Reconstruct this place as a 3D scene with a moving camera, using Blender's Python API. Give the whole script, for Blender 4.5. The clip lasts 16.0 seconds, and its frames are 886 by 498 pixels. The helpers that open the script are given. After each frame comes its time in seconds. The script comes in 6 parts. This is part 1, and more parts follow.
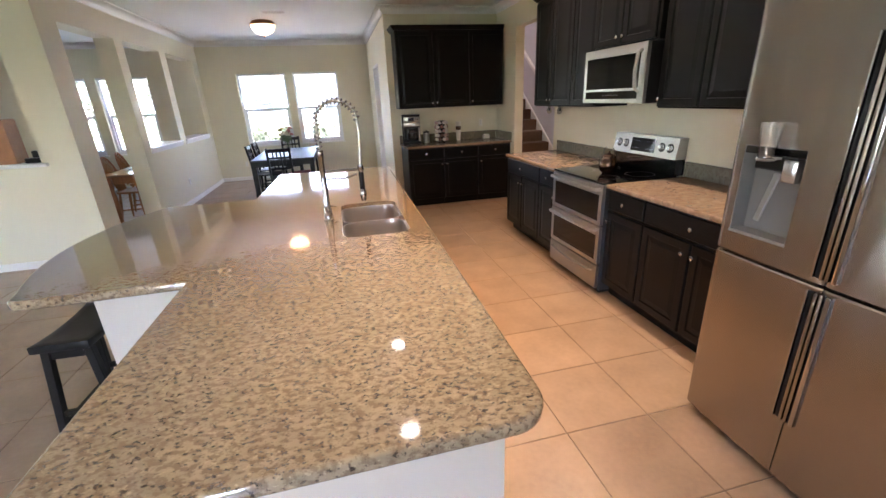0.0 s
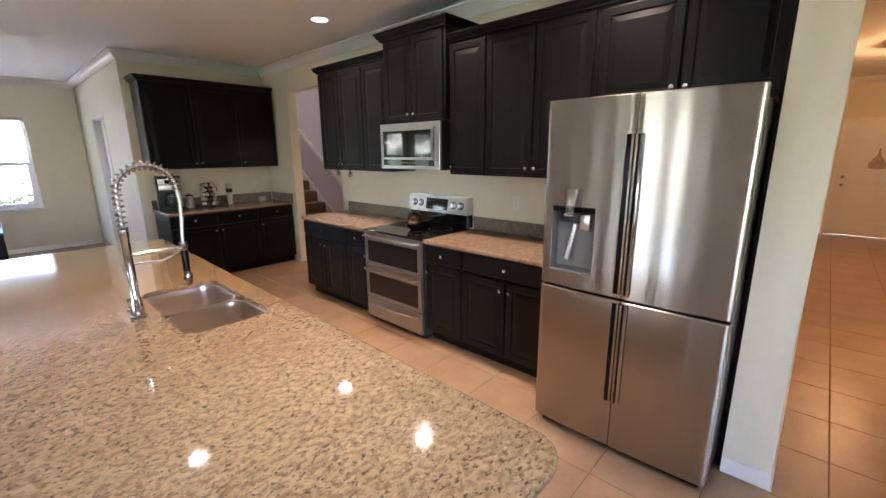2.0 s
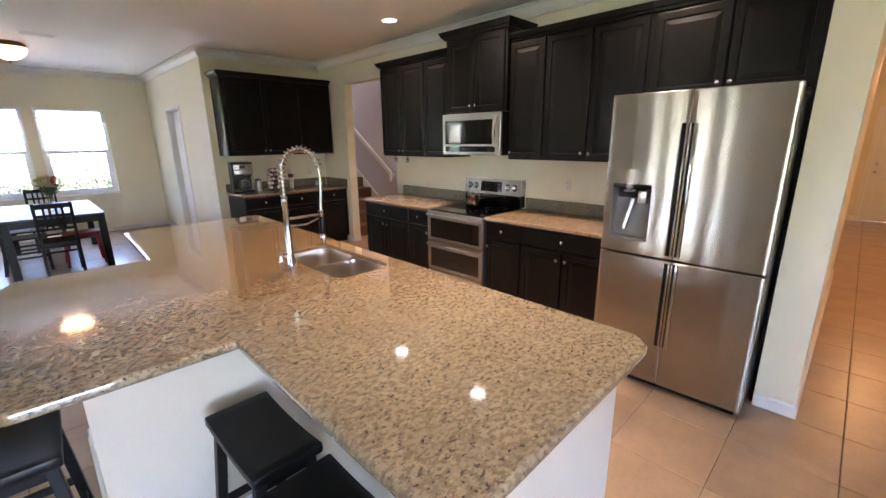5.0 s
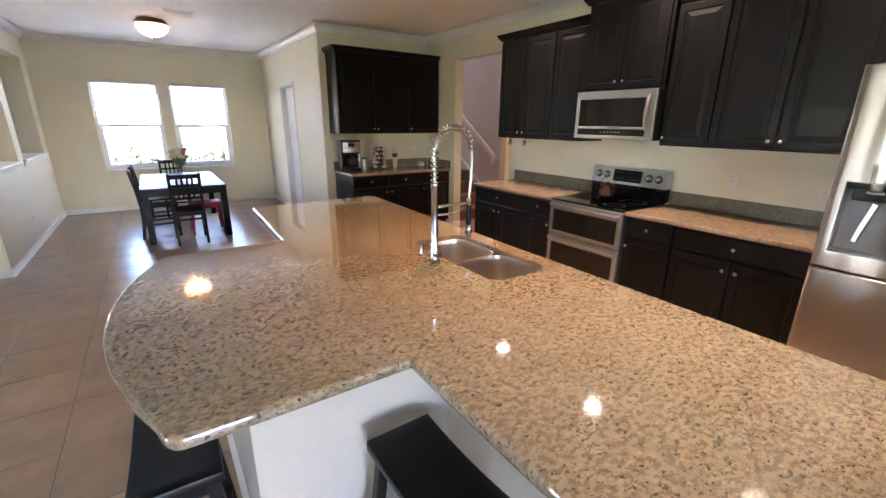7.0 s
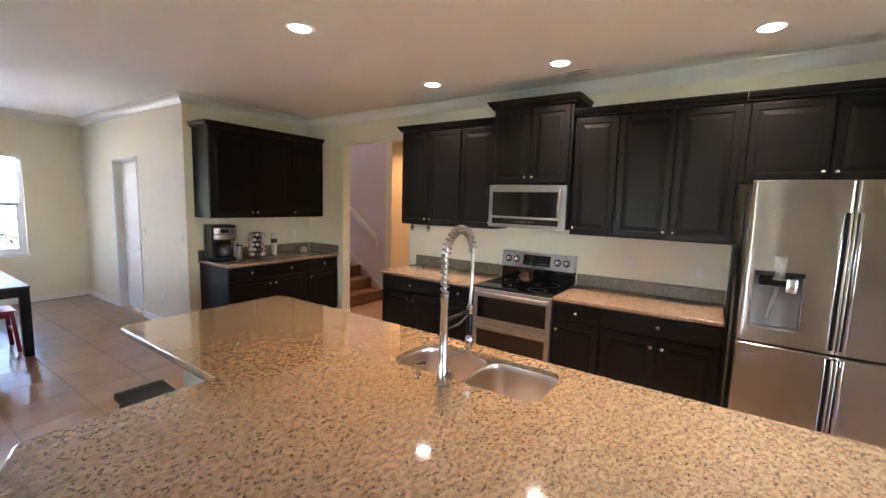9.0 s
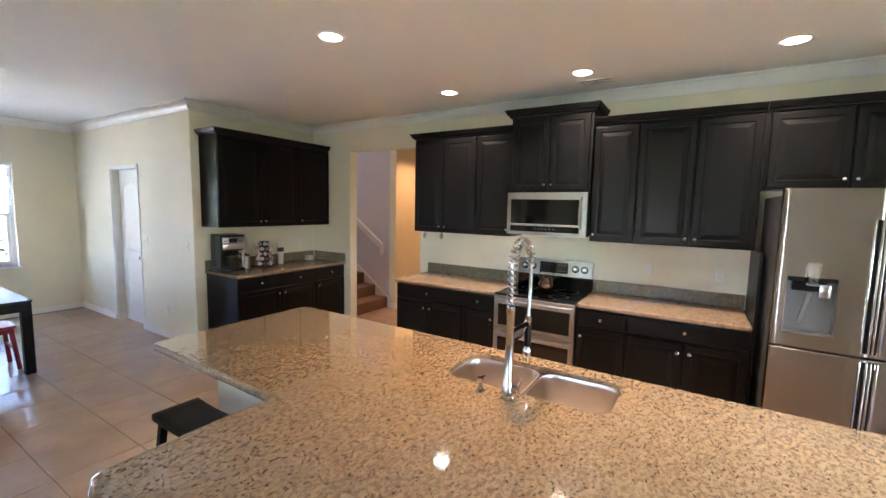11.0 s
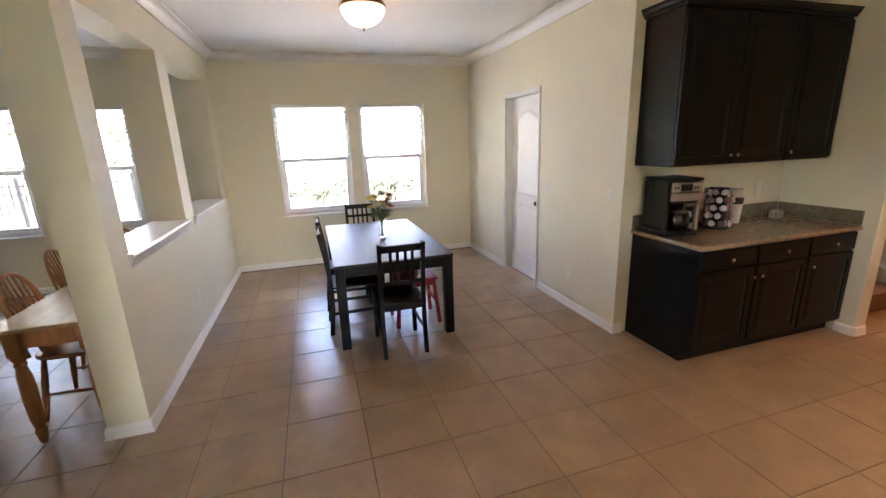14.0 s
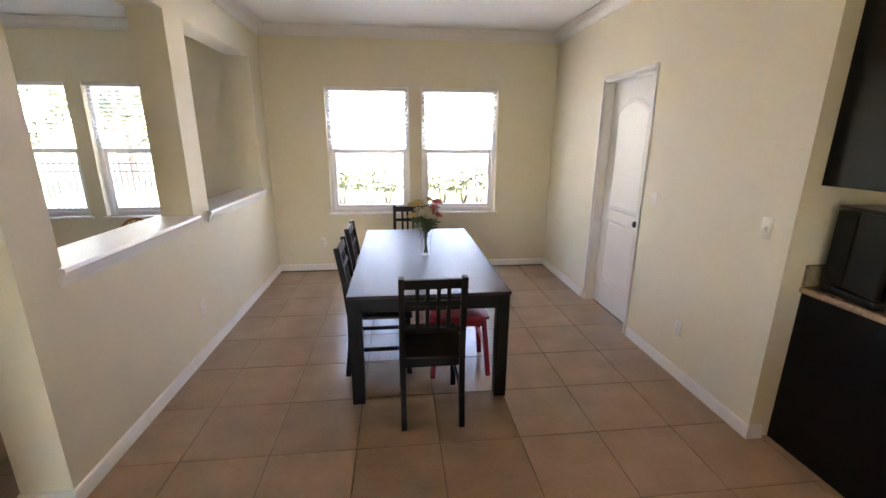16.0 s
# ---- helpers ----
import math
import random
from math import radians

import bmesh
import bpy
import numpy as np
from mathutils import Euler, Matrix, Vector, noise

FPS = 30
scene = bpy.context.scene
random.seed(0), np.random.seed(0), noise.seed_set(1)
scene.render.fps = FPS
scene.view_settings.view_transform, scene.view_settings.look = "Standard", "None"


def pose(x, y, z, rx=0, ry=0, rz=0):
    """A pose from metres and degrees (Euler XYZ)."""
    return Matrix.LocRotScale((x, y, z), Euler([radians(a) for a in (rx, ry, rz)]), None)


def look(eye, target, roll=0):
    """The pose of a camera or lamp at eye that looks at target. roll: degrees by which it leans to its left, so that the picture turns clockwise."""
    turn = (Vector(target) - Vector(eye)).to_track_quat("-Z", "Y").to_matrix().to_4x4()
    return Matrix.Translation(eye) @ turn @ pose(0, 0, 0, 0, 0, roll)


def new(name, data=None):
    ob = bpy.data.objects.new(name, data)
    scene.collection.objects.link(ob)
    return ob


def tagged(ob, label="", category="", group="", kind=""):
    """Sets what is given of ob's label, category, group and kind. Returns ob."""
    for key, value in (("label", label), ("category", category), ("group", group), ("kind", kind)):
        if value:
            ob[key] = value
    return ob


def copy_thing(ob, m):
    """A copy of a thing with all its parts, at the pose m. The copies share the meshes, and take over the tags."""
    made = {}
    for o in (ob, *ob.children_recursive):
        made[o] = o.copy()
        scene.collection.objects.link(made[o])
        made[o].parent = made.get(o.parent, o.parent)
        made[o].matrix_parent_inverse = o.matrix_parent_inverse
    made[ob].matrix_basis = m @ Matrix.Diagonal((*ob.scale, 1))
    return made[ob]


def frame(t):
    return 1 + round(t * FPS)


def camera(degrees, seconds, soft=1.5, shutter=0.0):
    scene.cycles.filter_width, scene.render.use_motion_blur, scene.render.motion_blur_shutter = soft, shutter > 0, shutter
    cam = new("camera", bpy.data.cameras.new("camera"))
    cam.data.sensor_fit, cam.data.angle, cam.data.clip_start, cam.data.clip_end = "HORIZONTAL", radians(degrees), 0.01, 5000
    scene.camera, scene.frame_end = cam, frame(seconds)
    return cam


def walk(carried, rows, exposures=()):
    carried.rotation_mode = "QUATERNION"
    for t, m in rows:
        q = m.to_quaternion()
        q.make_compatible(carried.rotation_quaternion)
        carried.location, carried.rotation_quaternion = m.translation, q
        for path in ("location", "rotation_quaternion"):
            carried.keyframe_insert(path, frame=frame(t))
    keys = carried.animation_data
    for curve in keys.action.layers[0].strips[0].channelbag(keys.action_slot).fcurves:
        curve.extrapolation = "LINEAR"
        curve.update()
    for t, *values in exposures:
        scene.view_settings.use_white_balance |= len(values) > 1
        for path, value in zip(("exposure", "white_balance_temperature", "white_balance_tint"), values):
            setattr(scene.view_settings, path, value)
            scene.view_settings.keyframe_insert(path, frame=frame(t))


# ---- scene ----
cam = camera(94.0, 16.0)
PATH = [
    (0, (0.378, 0.432, 1.57), (0.801, 2.262, 0.883), -2.6),
    (0.5, (0.273, 0.593, 1.59), (1.073, 2.334, 1.018), -1.7),
    (1, (0.142, 0.713, 1.613), (1.253, 2.297, 1.109), -1.3),
    (1.5, (0.005, 0.76, 1.635), (1.335, 2.176, 1.159), -1.1),
    (2, (-0.097, 0.712, 1.629), (1.337, 2.028, 1.169), -0.5),
    (2.5, (-0.226, 0.628, 1.632), (1.231, 1.915, 1.163), -0.1),
    (3, (-0.354, 0.593, 1.642), (1.131, 1.851, 1.184), -0.4),
    (5.5, (-0.758, 0.715, 1.617), (0.515, 2.161, 1.082), -0.7),
    (6, (-0.748, 0.845, 1.62), (0.401, 2.384, 1.062), -0.5),
    (6.5, (-0.735, 1.029, 1.606), (0.326, 2.626, 1.037), 0.5),
    (7, (-0.847, 1.218, 1.602), (0.238, 2.792, 1.015), 0.6),
    (7.5, (-0.998, 1.428, 1.608), (0.188, 2.93, 1.028), 0.0),
    (8, (-1.042, 1.674, 1.621), (0.294, 3.084, 1.144), 0.3),
    (8.5, (-1.07, 1.869, 1.65), (0.457, 3.12, 1.326), 1.3),
    (8.7, (-1.105, 1.92, 1.675), (0.492, 3.094, 1.407), 1.6),
    (10.8, (-1.347, 2.178, 1.734), (0.388, 3.161, 1.579), 1.5),
    (11, (-1.328, 2.262, 1.719), (0.365, 3.308, 1.518), 1.2),
    (11.5, (-1.249, 2.572, 1.7), (0.286, 3.821, 1.409), 0.5),
    (12, (-1.278, 2.936, 1.678), (0.059, 4.379, 1.315), -0.2),
    (12.5, (-1.299, 3.342, 1.666), (-0.193, 4.952, 1.237), -1.3),
    (13, (-1.237, 3.749, 1.659), (-0.374, 5.493, 1.195), -1.6),
    (13.5, (-1.203, 4.133, 1.647), (-0.512, 5.943, 1.151), -1.6),
    (14, (-1.152, 4.481, 1.663), (-0.587, 6.334, 1.164), -2.0),
    (14.5, (-1.004, 4.772, 1.66), (-0.574, 6.66, 1.159), -1.2),
    (15, (-0.872, 4.999, 1.654), (-0.537, 6.903, 1.141), -0.1),
    (15.5, (-0.819, 5.254, 1.651), (-0.534, 7.163, 1.13), 0.6),
    (16, (-0.751, 5.409, 1.647), (-0.539, 7.328, 1.129), 0.3),
]
walk(cam, [(t, look(eye, target, roll)) for t, eye, target, roll in PATH], [(0, 5.60, 6350, 24), (3, 5.62, 6000, 22), (5.5, 5.70, 6350, 23), (8.5, 5.85, 6250, 24), (11, 5.97, 5900, 19), (12.5, 5.86, 6600, 24), (14.5, 5.66, 7150, 25), (16, 5.60, 7400, 25)])


# ---- world, sun and large lights ----
world = bpy.data.worlds.new("sky")
scene.world = world
world.use_nodes = True
wn = world.node_tree.nodes
sky = wn.new("ShaderNodeTexSky")
sky.sky_type = "NISHITA"
sky.sun_disc = False
sky.sun_elevation = radians(62)
sky.sun_rotation = radians(119)
wn["Background"].inputs[1].default_value = 0.15
world.node_tree.links.new(sky.outputs[0], wn["Background"].inputs[0])

sun = new("sun", bpy.data.lights.new("sun", "SUN"))
sun.data.energy, sun.data.angle, sun.data.color = 2.6, radians(0.5), (1.0, 0.96, 0.9)
sun.matrix_world = look((0, 0, 20), (-9.0, 5.0, 0.6))

CEIL = 2.85


def area_lamp(name, at, target, w, h, power, color, spread=180):
    lamp = new(name, bpy.data.lights.new(name, "AREA"))
    lamp.data.shape, lamp.data.size, lamp.data.size_y = "RECTANGLE", w, h
    lamp.data.energy, lamp.data.color, lamp.data.spread = power, color, radians(spread)
    lamp.matrix_world = look(at, target)
    return lamp


DAY = (0.90, 0.96, 1.0)
area_lamp("window_daylight", (-6.58, 3.6, 1.35), (-5, 3.6, 1.25), 1.4, 1.7, 0.16, DAY)

WARM = (1.0, 0.80, 0.57)
CANS = [(0.745, 4.47), (2.29, 4.46), (2.28, 3.17), (2.26, 1.81), (0.66, 1.80)]
CAN_POWER = [0.17, 0.30, 0.29, 0.30, 0.33]
CAN_SPREAD = [100, 112, 112, 112, 84]
CAN_TINT = [(1.0, 0.70, 0.42)] + [WARM] * 4


def lamp_at(name, x, y, z, power, size, color=WARM, spread=112):
    lamp = new(name, bpy.data.lights.new(name, "AREA"))
    lamp.data.shape, lamp.data.size = "DISK", size
    lamp.data.energy, lamp.data.color, lamp.data.spread = power, color, radians(spread)
    lamp.matrix_world = look((x, y, z), (x, y + 0.0001, 0))
    return lamp


for (cx, cy), power, tint, cone in zip(CANS, CAN_POWER, CAN_TINT, CAN_SPREAD):
    lamp_at("can_lamp", cx, cy, CEIL - 0.012, power, 0.05, tint, cone)

SINK_CAN = (0.66, 3.16)
lamp_at("can_lamp", SINK_CAN[0], SINK_CAN[1], CEIL - 0.012, 0.30, 0.05, (1.0, 0.54, 0.21), 82)


def bulb(name, x, y, z, power, radius, color):
    lamp = new(name, bpy.data.lights.new(name, "POINT"))
    lamp.data.energy, lamp.data.shadow_soft_size, lamp.data.color = power, radius, color
    lamp.location = (x, y, z)
    return lamp


bulb("foyer_bulb", 7.6, 0.12, 2.36, 1.0, 0.05, (1.0, 0.52, 0.20))
# unseen fill light added high in the stairwell to brighten the grey wall
bulb("stairwell_fill", 3.6, 9.8, 4.9, 2.4, 0.10, (1.0, 0.86, 0.72))
# fill with no fixture, added to warm the walls of the hall
lamp_at("hall_fill", 4.2, -0.3, CEIL - 0.02, 0.34, 0.14, (1.0, 0.46, 0.15))
# unseen source without a fixture, added for the orange wash on the end wall
lamp_at("stair_hall_fill", 4.40, 6.02, CEIL - 0.02, 0.26, 0.14, (1.0, 0.50, 0.20))


# ---- materials ----
def mat(name, color, rough=0.5, metal=0.0, var=0.0, scale=6.0, bump=0.0, bscale=80.0, coat=0.0, stretch=(1, 1, 1), placed=False, spec=0.5, rvar=0.0, detail=8):
    """A painted or plain surface with two scales of variation, gloss variation and fine relief."""
    m = bpy.data.materials.new(name)
    m.use_nodes = True
    nt = m.node_tree
    b = nt.nodes["Principled BSDF"]
    b.inputs["Base Color"].default_value = (*color, 1)
    b.inputs["Roughness"].default_value = rough
    b.inputs["Metallic"].default_value = metal
    b.inputs["Coat Weight"].default_value = coat
    b.inputs["Coat Roughness"].default_value = 0.12
    b.inputs["Specular IOR Level"].default_value = spec
    tc = nt.nodes.new("ShaderNodeTexCoord")
    mp = nt.nodes.new("ShaderNodeMapping")
    mp.inputs["Scale"].default_value = stretch
    where = nt.nodes.new("ShaderNodeNewGeometry").outputs["Position"] if placed else tc.outputs["Object"]
    nt.links.new(where, mp.inputs["Vector"])
    if var or rvar:
        n1 = nt.nodes.new("ShaderNodeTexNoise")
        n1.inputs["Scale"].default_value = scale
        n1.inputs["Detail"].default_value = detail
        nt.links.new(mp.outputs[0], n1.inputs["Vector"])
        n2 = nt.nodes.new("ShaderNodeTexNoise")
        n2.inputs["Scale"].default_value = scale * 9
        n2.inputs["Detail"].default_value = 4
        nt.links.new(mp.outputs[0], n2.inputs["Vector"])
        add = nt.nodes.new("ShaderNodeMath")
        add.operation = "MULTIPLY_ADD"
        add.inputs[1].default_value = 0.4
        nt.links.new(n2.outputs[0], add.inputs[0])
        nt.links.new(n1.outputs[0], add.inputs[2])
        if var:
            ramp = nt.nodes.new("ShaderNodeMapRange")
            ramp.inputs["From Min"].default_value, ramp.inputs["From Max"].default_value = 0.4, 1.0
            ramp.inputs["To Min"].default_value, ramp.inputs["To Max"].default_value = 1 - var, 1 + var
            nt.links.new(add.outputs[0], ramp.inputs["Value"])
            mul = nt.nodes.new("ShaderNodeVectorMath")
            mul.operation = "SCALE"
            mul.inputs[0].default_value = color
            nt.links.new(ramp.outputs[0], mul.inputs["Scale"])
            nt.links.new(mul.outputs[0], b.inputs["Base Color"])
        if rvar:
            rr = nt.nodes.new("ShaderNodeMapRange")
            rr.inputs["From Min"].default_value, rr.inputs["From Max"].default_value = 0.4, 1.0
            rr.inputs["To Min"].default_value, rr.inputs["To Max"].default_value = rough - rvar, rough + rvar
            nt.links.new(add.outputs[0], rr.inputs["Value"])
            nt.links.new(rr.outputs[0], b.inputs["Roughness"])
    if bump:
        n3 = nt.nodes.new("ShaderNodeTexNoise")
        n3.inputs["Scale"].default_value = bscale
        n3.inputs["Detail"].default_value = 5
        nt.links.new(mp.outputs[0], n3.inputs["Vector"])
        bp = nt.nodes.new("ShaderNodeBump")
        bp.inputs["Strength"].default_value = bump
        bp.inputs["Distance"].default_value = 0.002
        nt.links.new(n3.outputs[0], bp.inputs["Height"])
        nt.links.new(bp.outputs[0], b.inputs["Normal"])
    return m


def granite(name, light, mid, dark, size, rough, dark_at=0.60, coat=0.3, coat_ior=1.5):
    """Speckled stone: a mottled ground, mid flecks and dark grains."""
    m = bpy.data.materials.new(name)
    m.use_nodes = True
    nt = m.node_tree
    b = nt.nodes["Principled BSDF"]
    tc = nt.nodes.new("ShaderNodeTexCoord")
    mp = nt.nodes.new("ShaderNodeMapping")
    mp.inputs["Scale"].default_value = (0.85, 1.3, 1.0)
    mp.inputs["Rotation"].default_value = (0, 0, 0.6)
    nt.links.new(tc.outputs["Object"], mp.inputs["Vector"])

    def noise_ramp(scale, detail, lo, hi, c0, c1):
        n = nt.nodes.new("ShaderNodeTexNoise")
        n.inputs["Scale"].default_value, n.inputs["Detail"].default_value = scale, detail
        n.inputs["Roughness"].default_value = 0.62
        nt.links.new(mp.outputs[0], n.inputs["Vector"])
        r = nt.nodes.new("ShaderNodeValToRGB")
        r.color_ramp.elements[0].position, r.color_ramp.elements[1].position = lo, hi
        r.color_ramp.elements[0].color, r.color_ramp.elements[1].color = (*c0, 1), (*c1, 1)
        nt.links.new(n.outputs[0], r.inputs[0])
        return r.outputs[0]

    def mix(fac, a, c):
        x = nt.nodes.new("ShaderNodeMix")
        x.data_type = "RGBA"
        nt.links.new(fac, x.inputs[0])
        if isinstance(a, tuple):
            x.inputs[6].default_value = (*a, 1)
        else:
            nt.links.new(a, x.inputs[6])
        x.inputs[7].default_value = (*c, 1)
        return x.outputs[2]

    ground = noise_ramp(size * 0.35, 6, 0.35, 0.68, light, tuple(v * 0.74 for v in light))
    flecks = noise_ramp(size * 1.2, 5, 0.47, 0.56, (0, 0, 0), (1, 1, 1))
    grains = noise_ramp(size * 2.1, 4, dark_at, dark_at + 0.06, (0, 0, 0), (1, 1, 1))
    pale = noise_ramp(size * 1.6, 4, 0.60, 0.68, (0, 0, 0), (1, 1, 1))
    col = mix(flecks, ground, mid)
    col = mix(pale, col, tuple(min(0.8, v * 1.14) for v in light))
    col = mix(grains, col, dark)
    nt.links.new(col, b.inputs["Base Color"])
    b.inputs["Roughness"].default_value = rough
    b.inputs["Coat Weight"].default_value = coat
    b.inputs["Coat Roughness"].default_value = 0.05
    b.inputs["Coat IOR"].default_value = coat_ior
    return m


def tile_mat(name, color):
    """Glazed beige floor tile, each one a little different, with cloudy mottling."""
    m = mat(name, color, 0.30, var=0.20, scale=4.0, placed=True, detail=4, bump=0.03, bscale=90)
    nt = m.node_tree
    b = nt.nodes["Principled BSDF"]
    src = b.inputs["Base Color"].links[0].from_socket
    info = nt.nodes.new("ShaderNodeObjectInfo")
    mr = nt.nodes.new("ShaderNodeMapRange")
    mr.inputs["To Min"].default_value, mr.inputs["To Max"].default_value = 0.94, 1.05
    nt.links.new(info.outputs["Random"], mr.inputs["Value"])
    mul = nt.nodes.new("ShaderNodeVectorMath")
    mul.operation = "SCALE"
    nt.links.new(src, mul.inputs[0])
    nt.links.new(mr.outputs[0], mul.inputs["Scale"])
    nt.links.new(mul.outputs[0], b.inputs["Base Color"])
    return m


def glass_mat(name, tint=(1, 1, 1), rough=0.0):
    m = mat(name, tint, rough)
    m.node_tree.nodes["Principled BSDF"].inputs["Transmission Weight"].default_value = 1.0
    m.node_tree.nodes["Principled BSDF"].inputs["IOR"].default_value = 1.45
    return m


def glow(name, color, strength):
    m = bpy.data.materials.new(name)
    m.use_nodes = True
    b = m.node_tree.nodes["Principled BSDF"]
    b.inputs["Base Color"].default_value = (*color, 1)
    b.inputs["Emission Color"].default_value = (*color, 1)
    b.inputs["Emission Strength"].default_value = strength
    return m


M_WALL = mat("cream_wall_paint", (0.76, 0.715, 0.555), 0.62, var=0.03, scale=1.2, bump=0.18, bscale=140)
M_GREYWALL = mat("grey_wall_paint", (0.60, 0.58, 0.62), 0.65, var=0.03, scale=1.2, bump=0.18, bscale=140)
M_CEIL = mat("ceiling_paint", (0.84, 0.85, 0.83), 0.8, var=0.02, scale=1.5, bump=0.35, bscale=110)
M_TRIM = mat("white_trim_paint", (0.80, 0.79, 0.76), 0.32, var=0.02, scale=3)
M_ISLAND = mat("island_white_paint", (0.53, 0.485, 0.42), 0.5, var=0.03, scale=2, bump=0.15, bscale=140)
M_CAB = mat("espresso_cabinet", (0.0034, 0.0032, 0.0034), 0.38, spec=0.22, var=0.25, scale=5, stretch=(6, 6, 0.6), bump=0.05, bscale=60, rvar=0.05)
M_BLACKWOOD = mat("black_stained_wood", (0.005, 0.0047, 0.0048), 0.42, spec=0.28, var=0.3, scale=4, stretch=(1, 1, 1), bump=0.08, bscale=70, rvar=0.06)
M_TABLETOP = mat("black_brown_tabletop", (0.020, 0.019, 0.021), 0.47, var=0.3, scale=4, stretch=(8, 0.7, 1), rvar=0.03, spec=0.42)
M_RED = mat("red_paint", (0.32, 0.013, 0.024), 0.4, var=0.12, scale=5)
M_OAK = mat("honey_oak", (0.40, 0.168, 0.058), 0.38, var=0.25, scale=6, stretch=(4, 4, 0.5), bump=0.08, bscale=60)
M_OAKTOP = mat("pale_oak_top", (0.50, 0.33, 0.18), 0.25, var=0.15, scale=5, stretch=(5, 0.6, 1))
M_STEEL = mat("brushed_steel", (0.345, 0.315, 0.285), 0.26, metal=1.0, bump=0.012, bscale=3, stretch=(2, 2, 160))
for steel in (M_STEEL,):
    nodes = steel.node_tree.nodes
    tangent = nodes.new("ShaderNodeCombineXYZ")
    tangent.inputs[2].default_value = 1.0
    steel.node_tree.links.new(tangent.outputs[0], nodes["Principled BSDF"].inputs["Tangent"])
    nodes["Principled BSDF"].inputs["Anisotropic"].default_value = 0.8
M_STEELV = mat("satin_steel", (0.37, 0.36, 0.345), 0.30, metal=1.0, var=0.02, scale=3, detail=2)
M_NICHE = mat("grey_niche_plastic", (0.17, 0.165, 0.16), 0.38, var=0.03, scale=4, detail=2)
M_CHROME = mat("chrome", (0.45, 0.45, 0.46), 0.09, metal=1.0, rvar=0.03, scale=20)
M_NICKEL = mat("satin_nickel", (0.56, 0.57, 0.59), 0.25, metal=1.0)
M_BASIN = mat("sink_steel", (0.57, 0.525, 0.49), 0.28, metal=1.0, var=0.02, scale=4, detail=2)
M_BLACKGLASS = mat("black_glass", (0.003, 0.003, 0.0035), 0.05, spec=0.5)
M_BLACKPLASTIC = mat("black_plastic", (0.006, 0.006, 0.0065), 0.32, spec=0.22, bump=0.04, bscale=200)
M_DARKGREY = mat("dark_grey_metal", (0.045, 0.045, 0.048), 0.45, var=0.1, scale=8)
M_FRIDGESIDE = mat("grey_case_paint", (0.080, 0.078, 0.075), 0.38, var=0.08, scale=6, bump=0.05, bscale=150)
M_GRANITE = granite("speckled_granite", (0.335, 0.268, 0.180), (0.195, 0.146, 0.095), (0.062, 0.046, 0.033), 42, 0.09, 0.572, 1.0, 1.85)
M_LAMINATE = granite("tan_stone_laminate", (0.34, 0.235, 0.150), (0.26, 0.165, 0.102), (0.10, 0.068, 0.046), 19, 0.24, 0.60, 0.08)
M_SPLASH = granite("grey_green_stone_laminate", (0.235, 0.210, 0.150), (0.175, 0.152, 0.105), (0.085, 0.072, 0.050), 24, 0.26, 0.60, 0.08)
M_TILE = tile_mat("beige_floor_tile", (0.345, 0.233, 0.148))
M_GROUT = mat("brown_grout", (0.13, 0.095, 0.065), 0.85, var=0.2, scale=30)
M_CARPET = mat("tan_stair_carpet", (0.17, 0.10, 0.065), 0.95, var=0.2, scale=60, bump=0.6, bscale=400)
M_WINPLASTIC = mat("white_vinyl", (0.82, 0.83, 0.84), 0.35, var=0.02, scale=4)
M_BLIND = mat("white_blind_slat", (0.80, 0.80, 0.78), 0.5, var=0.02, scale=4)
M_PLATE = mat("ivory_plastic", (0.80, 0.765, 0.66), 0.3)
M_SLOT = mat("dark_slot", (0.05, 0.045, 0.04), 0.5)
M_GLASS = glass_mat("clear_glass")
M_PANE = glass_mat("window_pane")
M_SHADE = glow("frosted_lamp_glass", (1.0, 0.57, 0.29), 0.22)
M_CANGLOW = glow("lit_lamp_lens", (1.0, 0.90, 0.74), 0.5)
M_BRONZE = mat("oiled_bronze", (0.44, 0.22, 0.13), 0.35, metal=1.0, var=0.2, scale=10)
M_BRONZED = mat("dark_bronze", (0.035, 0.028, 0.024), 0.35, metal=0.6)
M_COPPER = mat("hammered_copper", (0.10, 0.055, 0.038), 0.25, metal=1.0, var=0.35, scale=22, bump=0.7, bscale=45)
M_LEAF = mat("flower_leaf", (0.085, 0.14, 0.05), 0.5, var=0.3, scale=20)
M_PETALW = mat("cream_petal", (0.72, 0.66, 0.48), 0.6, var=0.1, scale=30)
M_PETALY = mat("yellow_petal", (0.72, 0.58, 0.20), 0.6, var=0.1, scale=30)
M_PETALR = mat("red_petal", (0.50, 0.12, 0.12), 0.6, var=0.15, scale=30)
M_GRASS = mat("lawn", (0.055, 0.085, 0.028), 0.9, var=0.35, scale=0.6, bump=0.8, bscale=30)
M_HEDGE = mat("hedge_leaf", (0.095, 0.115, 0.066), 0.6, var=0.4, scale=9)
M_TREELEAF = mat("tree_leaf", (0.05, 0.075, 0.028), 0.6, var=0.4, scale=4)
M_BARK = mat("bark", (0.12, 0.09, 0.07), 0.9, var=0.3, scale=12, bump=0.6, bscale=30)
M_FENCE = mat("black_fence_paint", (0.01, 0.01, 0.011), 0.5, spec=0.2)
M_STUCCO = mat("pale_stucco", (0.70, 0.66, 0.58), 0.85, var=0.06, scale=1.0, bump=0.4, bscale=60)
M_ROOF = mat("grey_shingle", (0.16, 0.15, 0.145), 0.9, var=0.25, scale=3, bump=0.5, bscale=20)
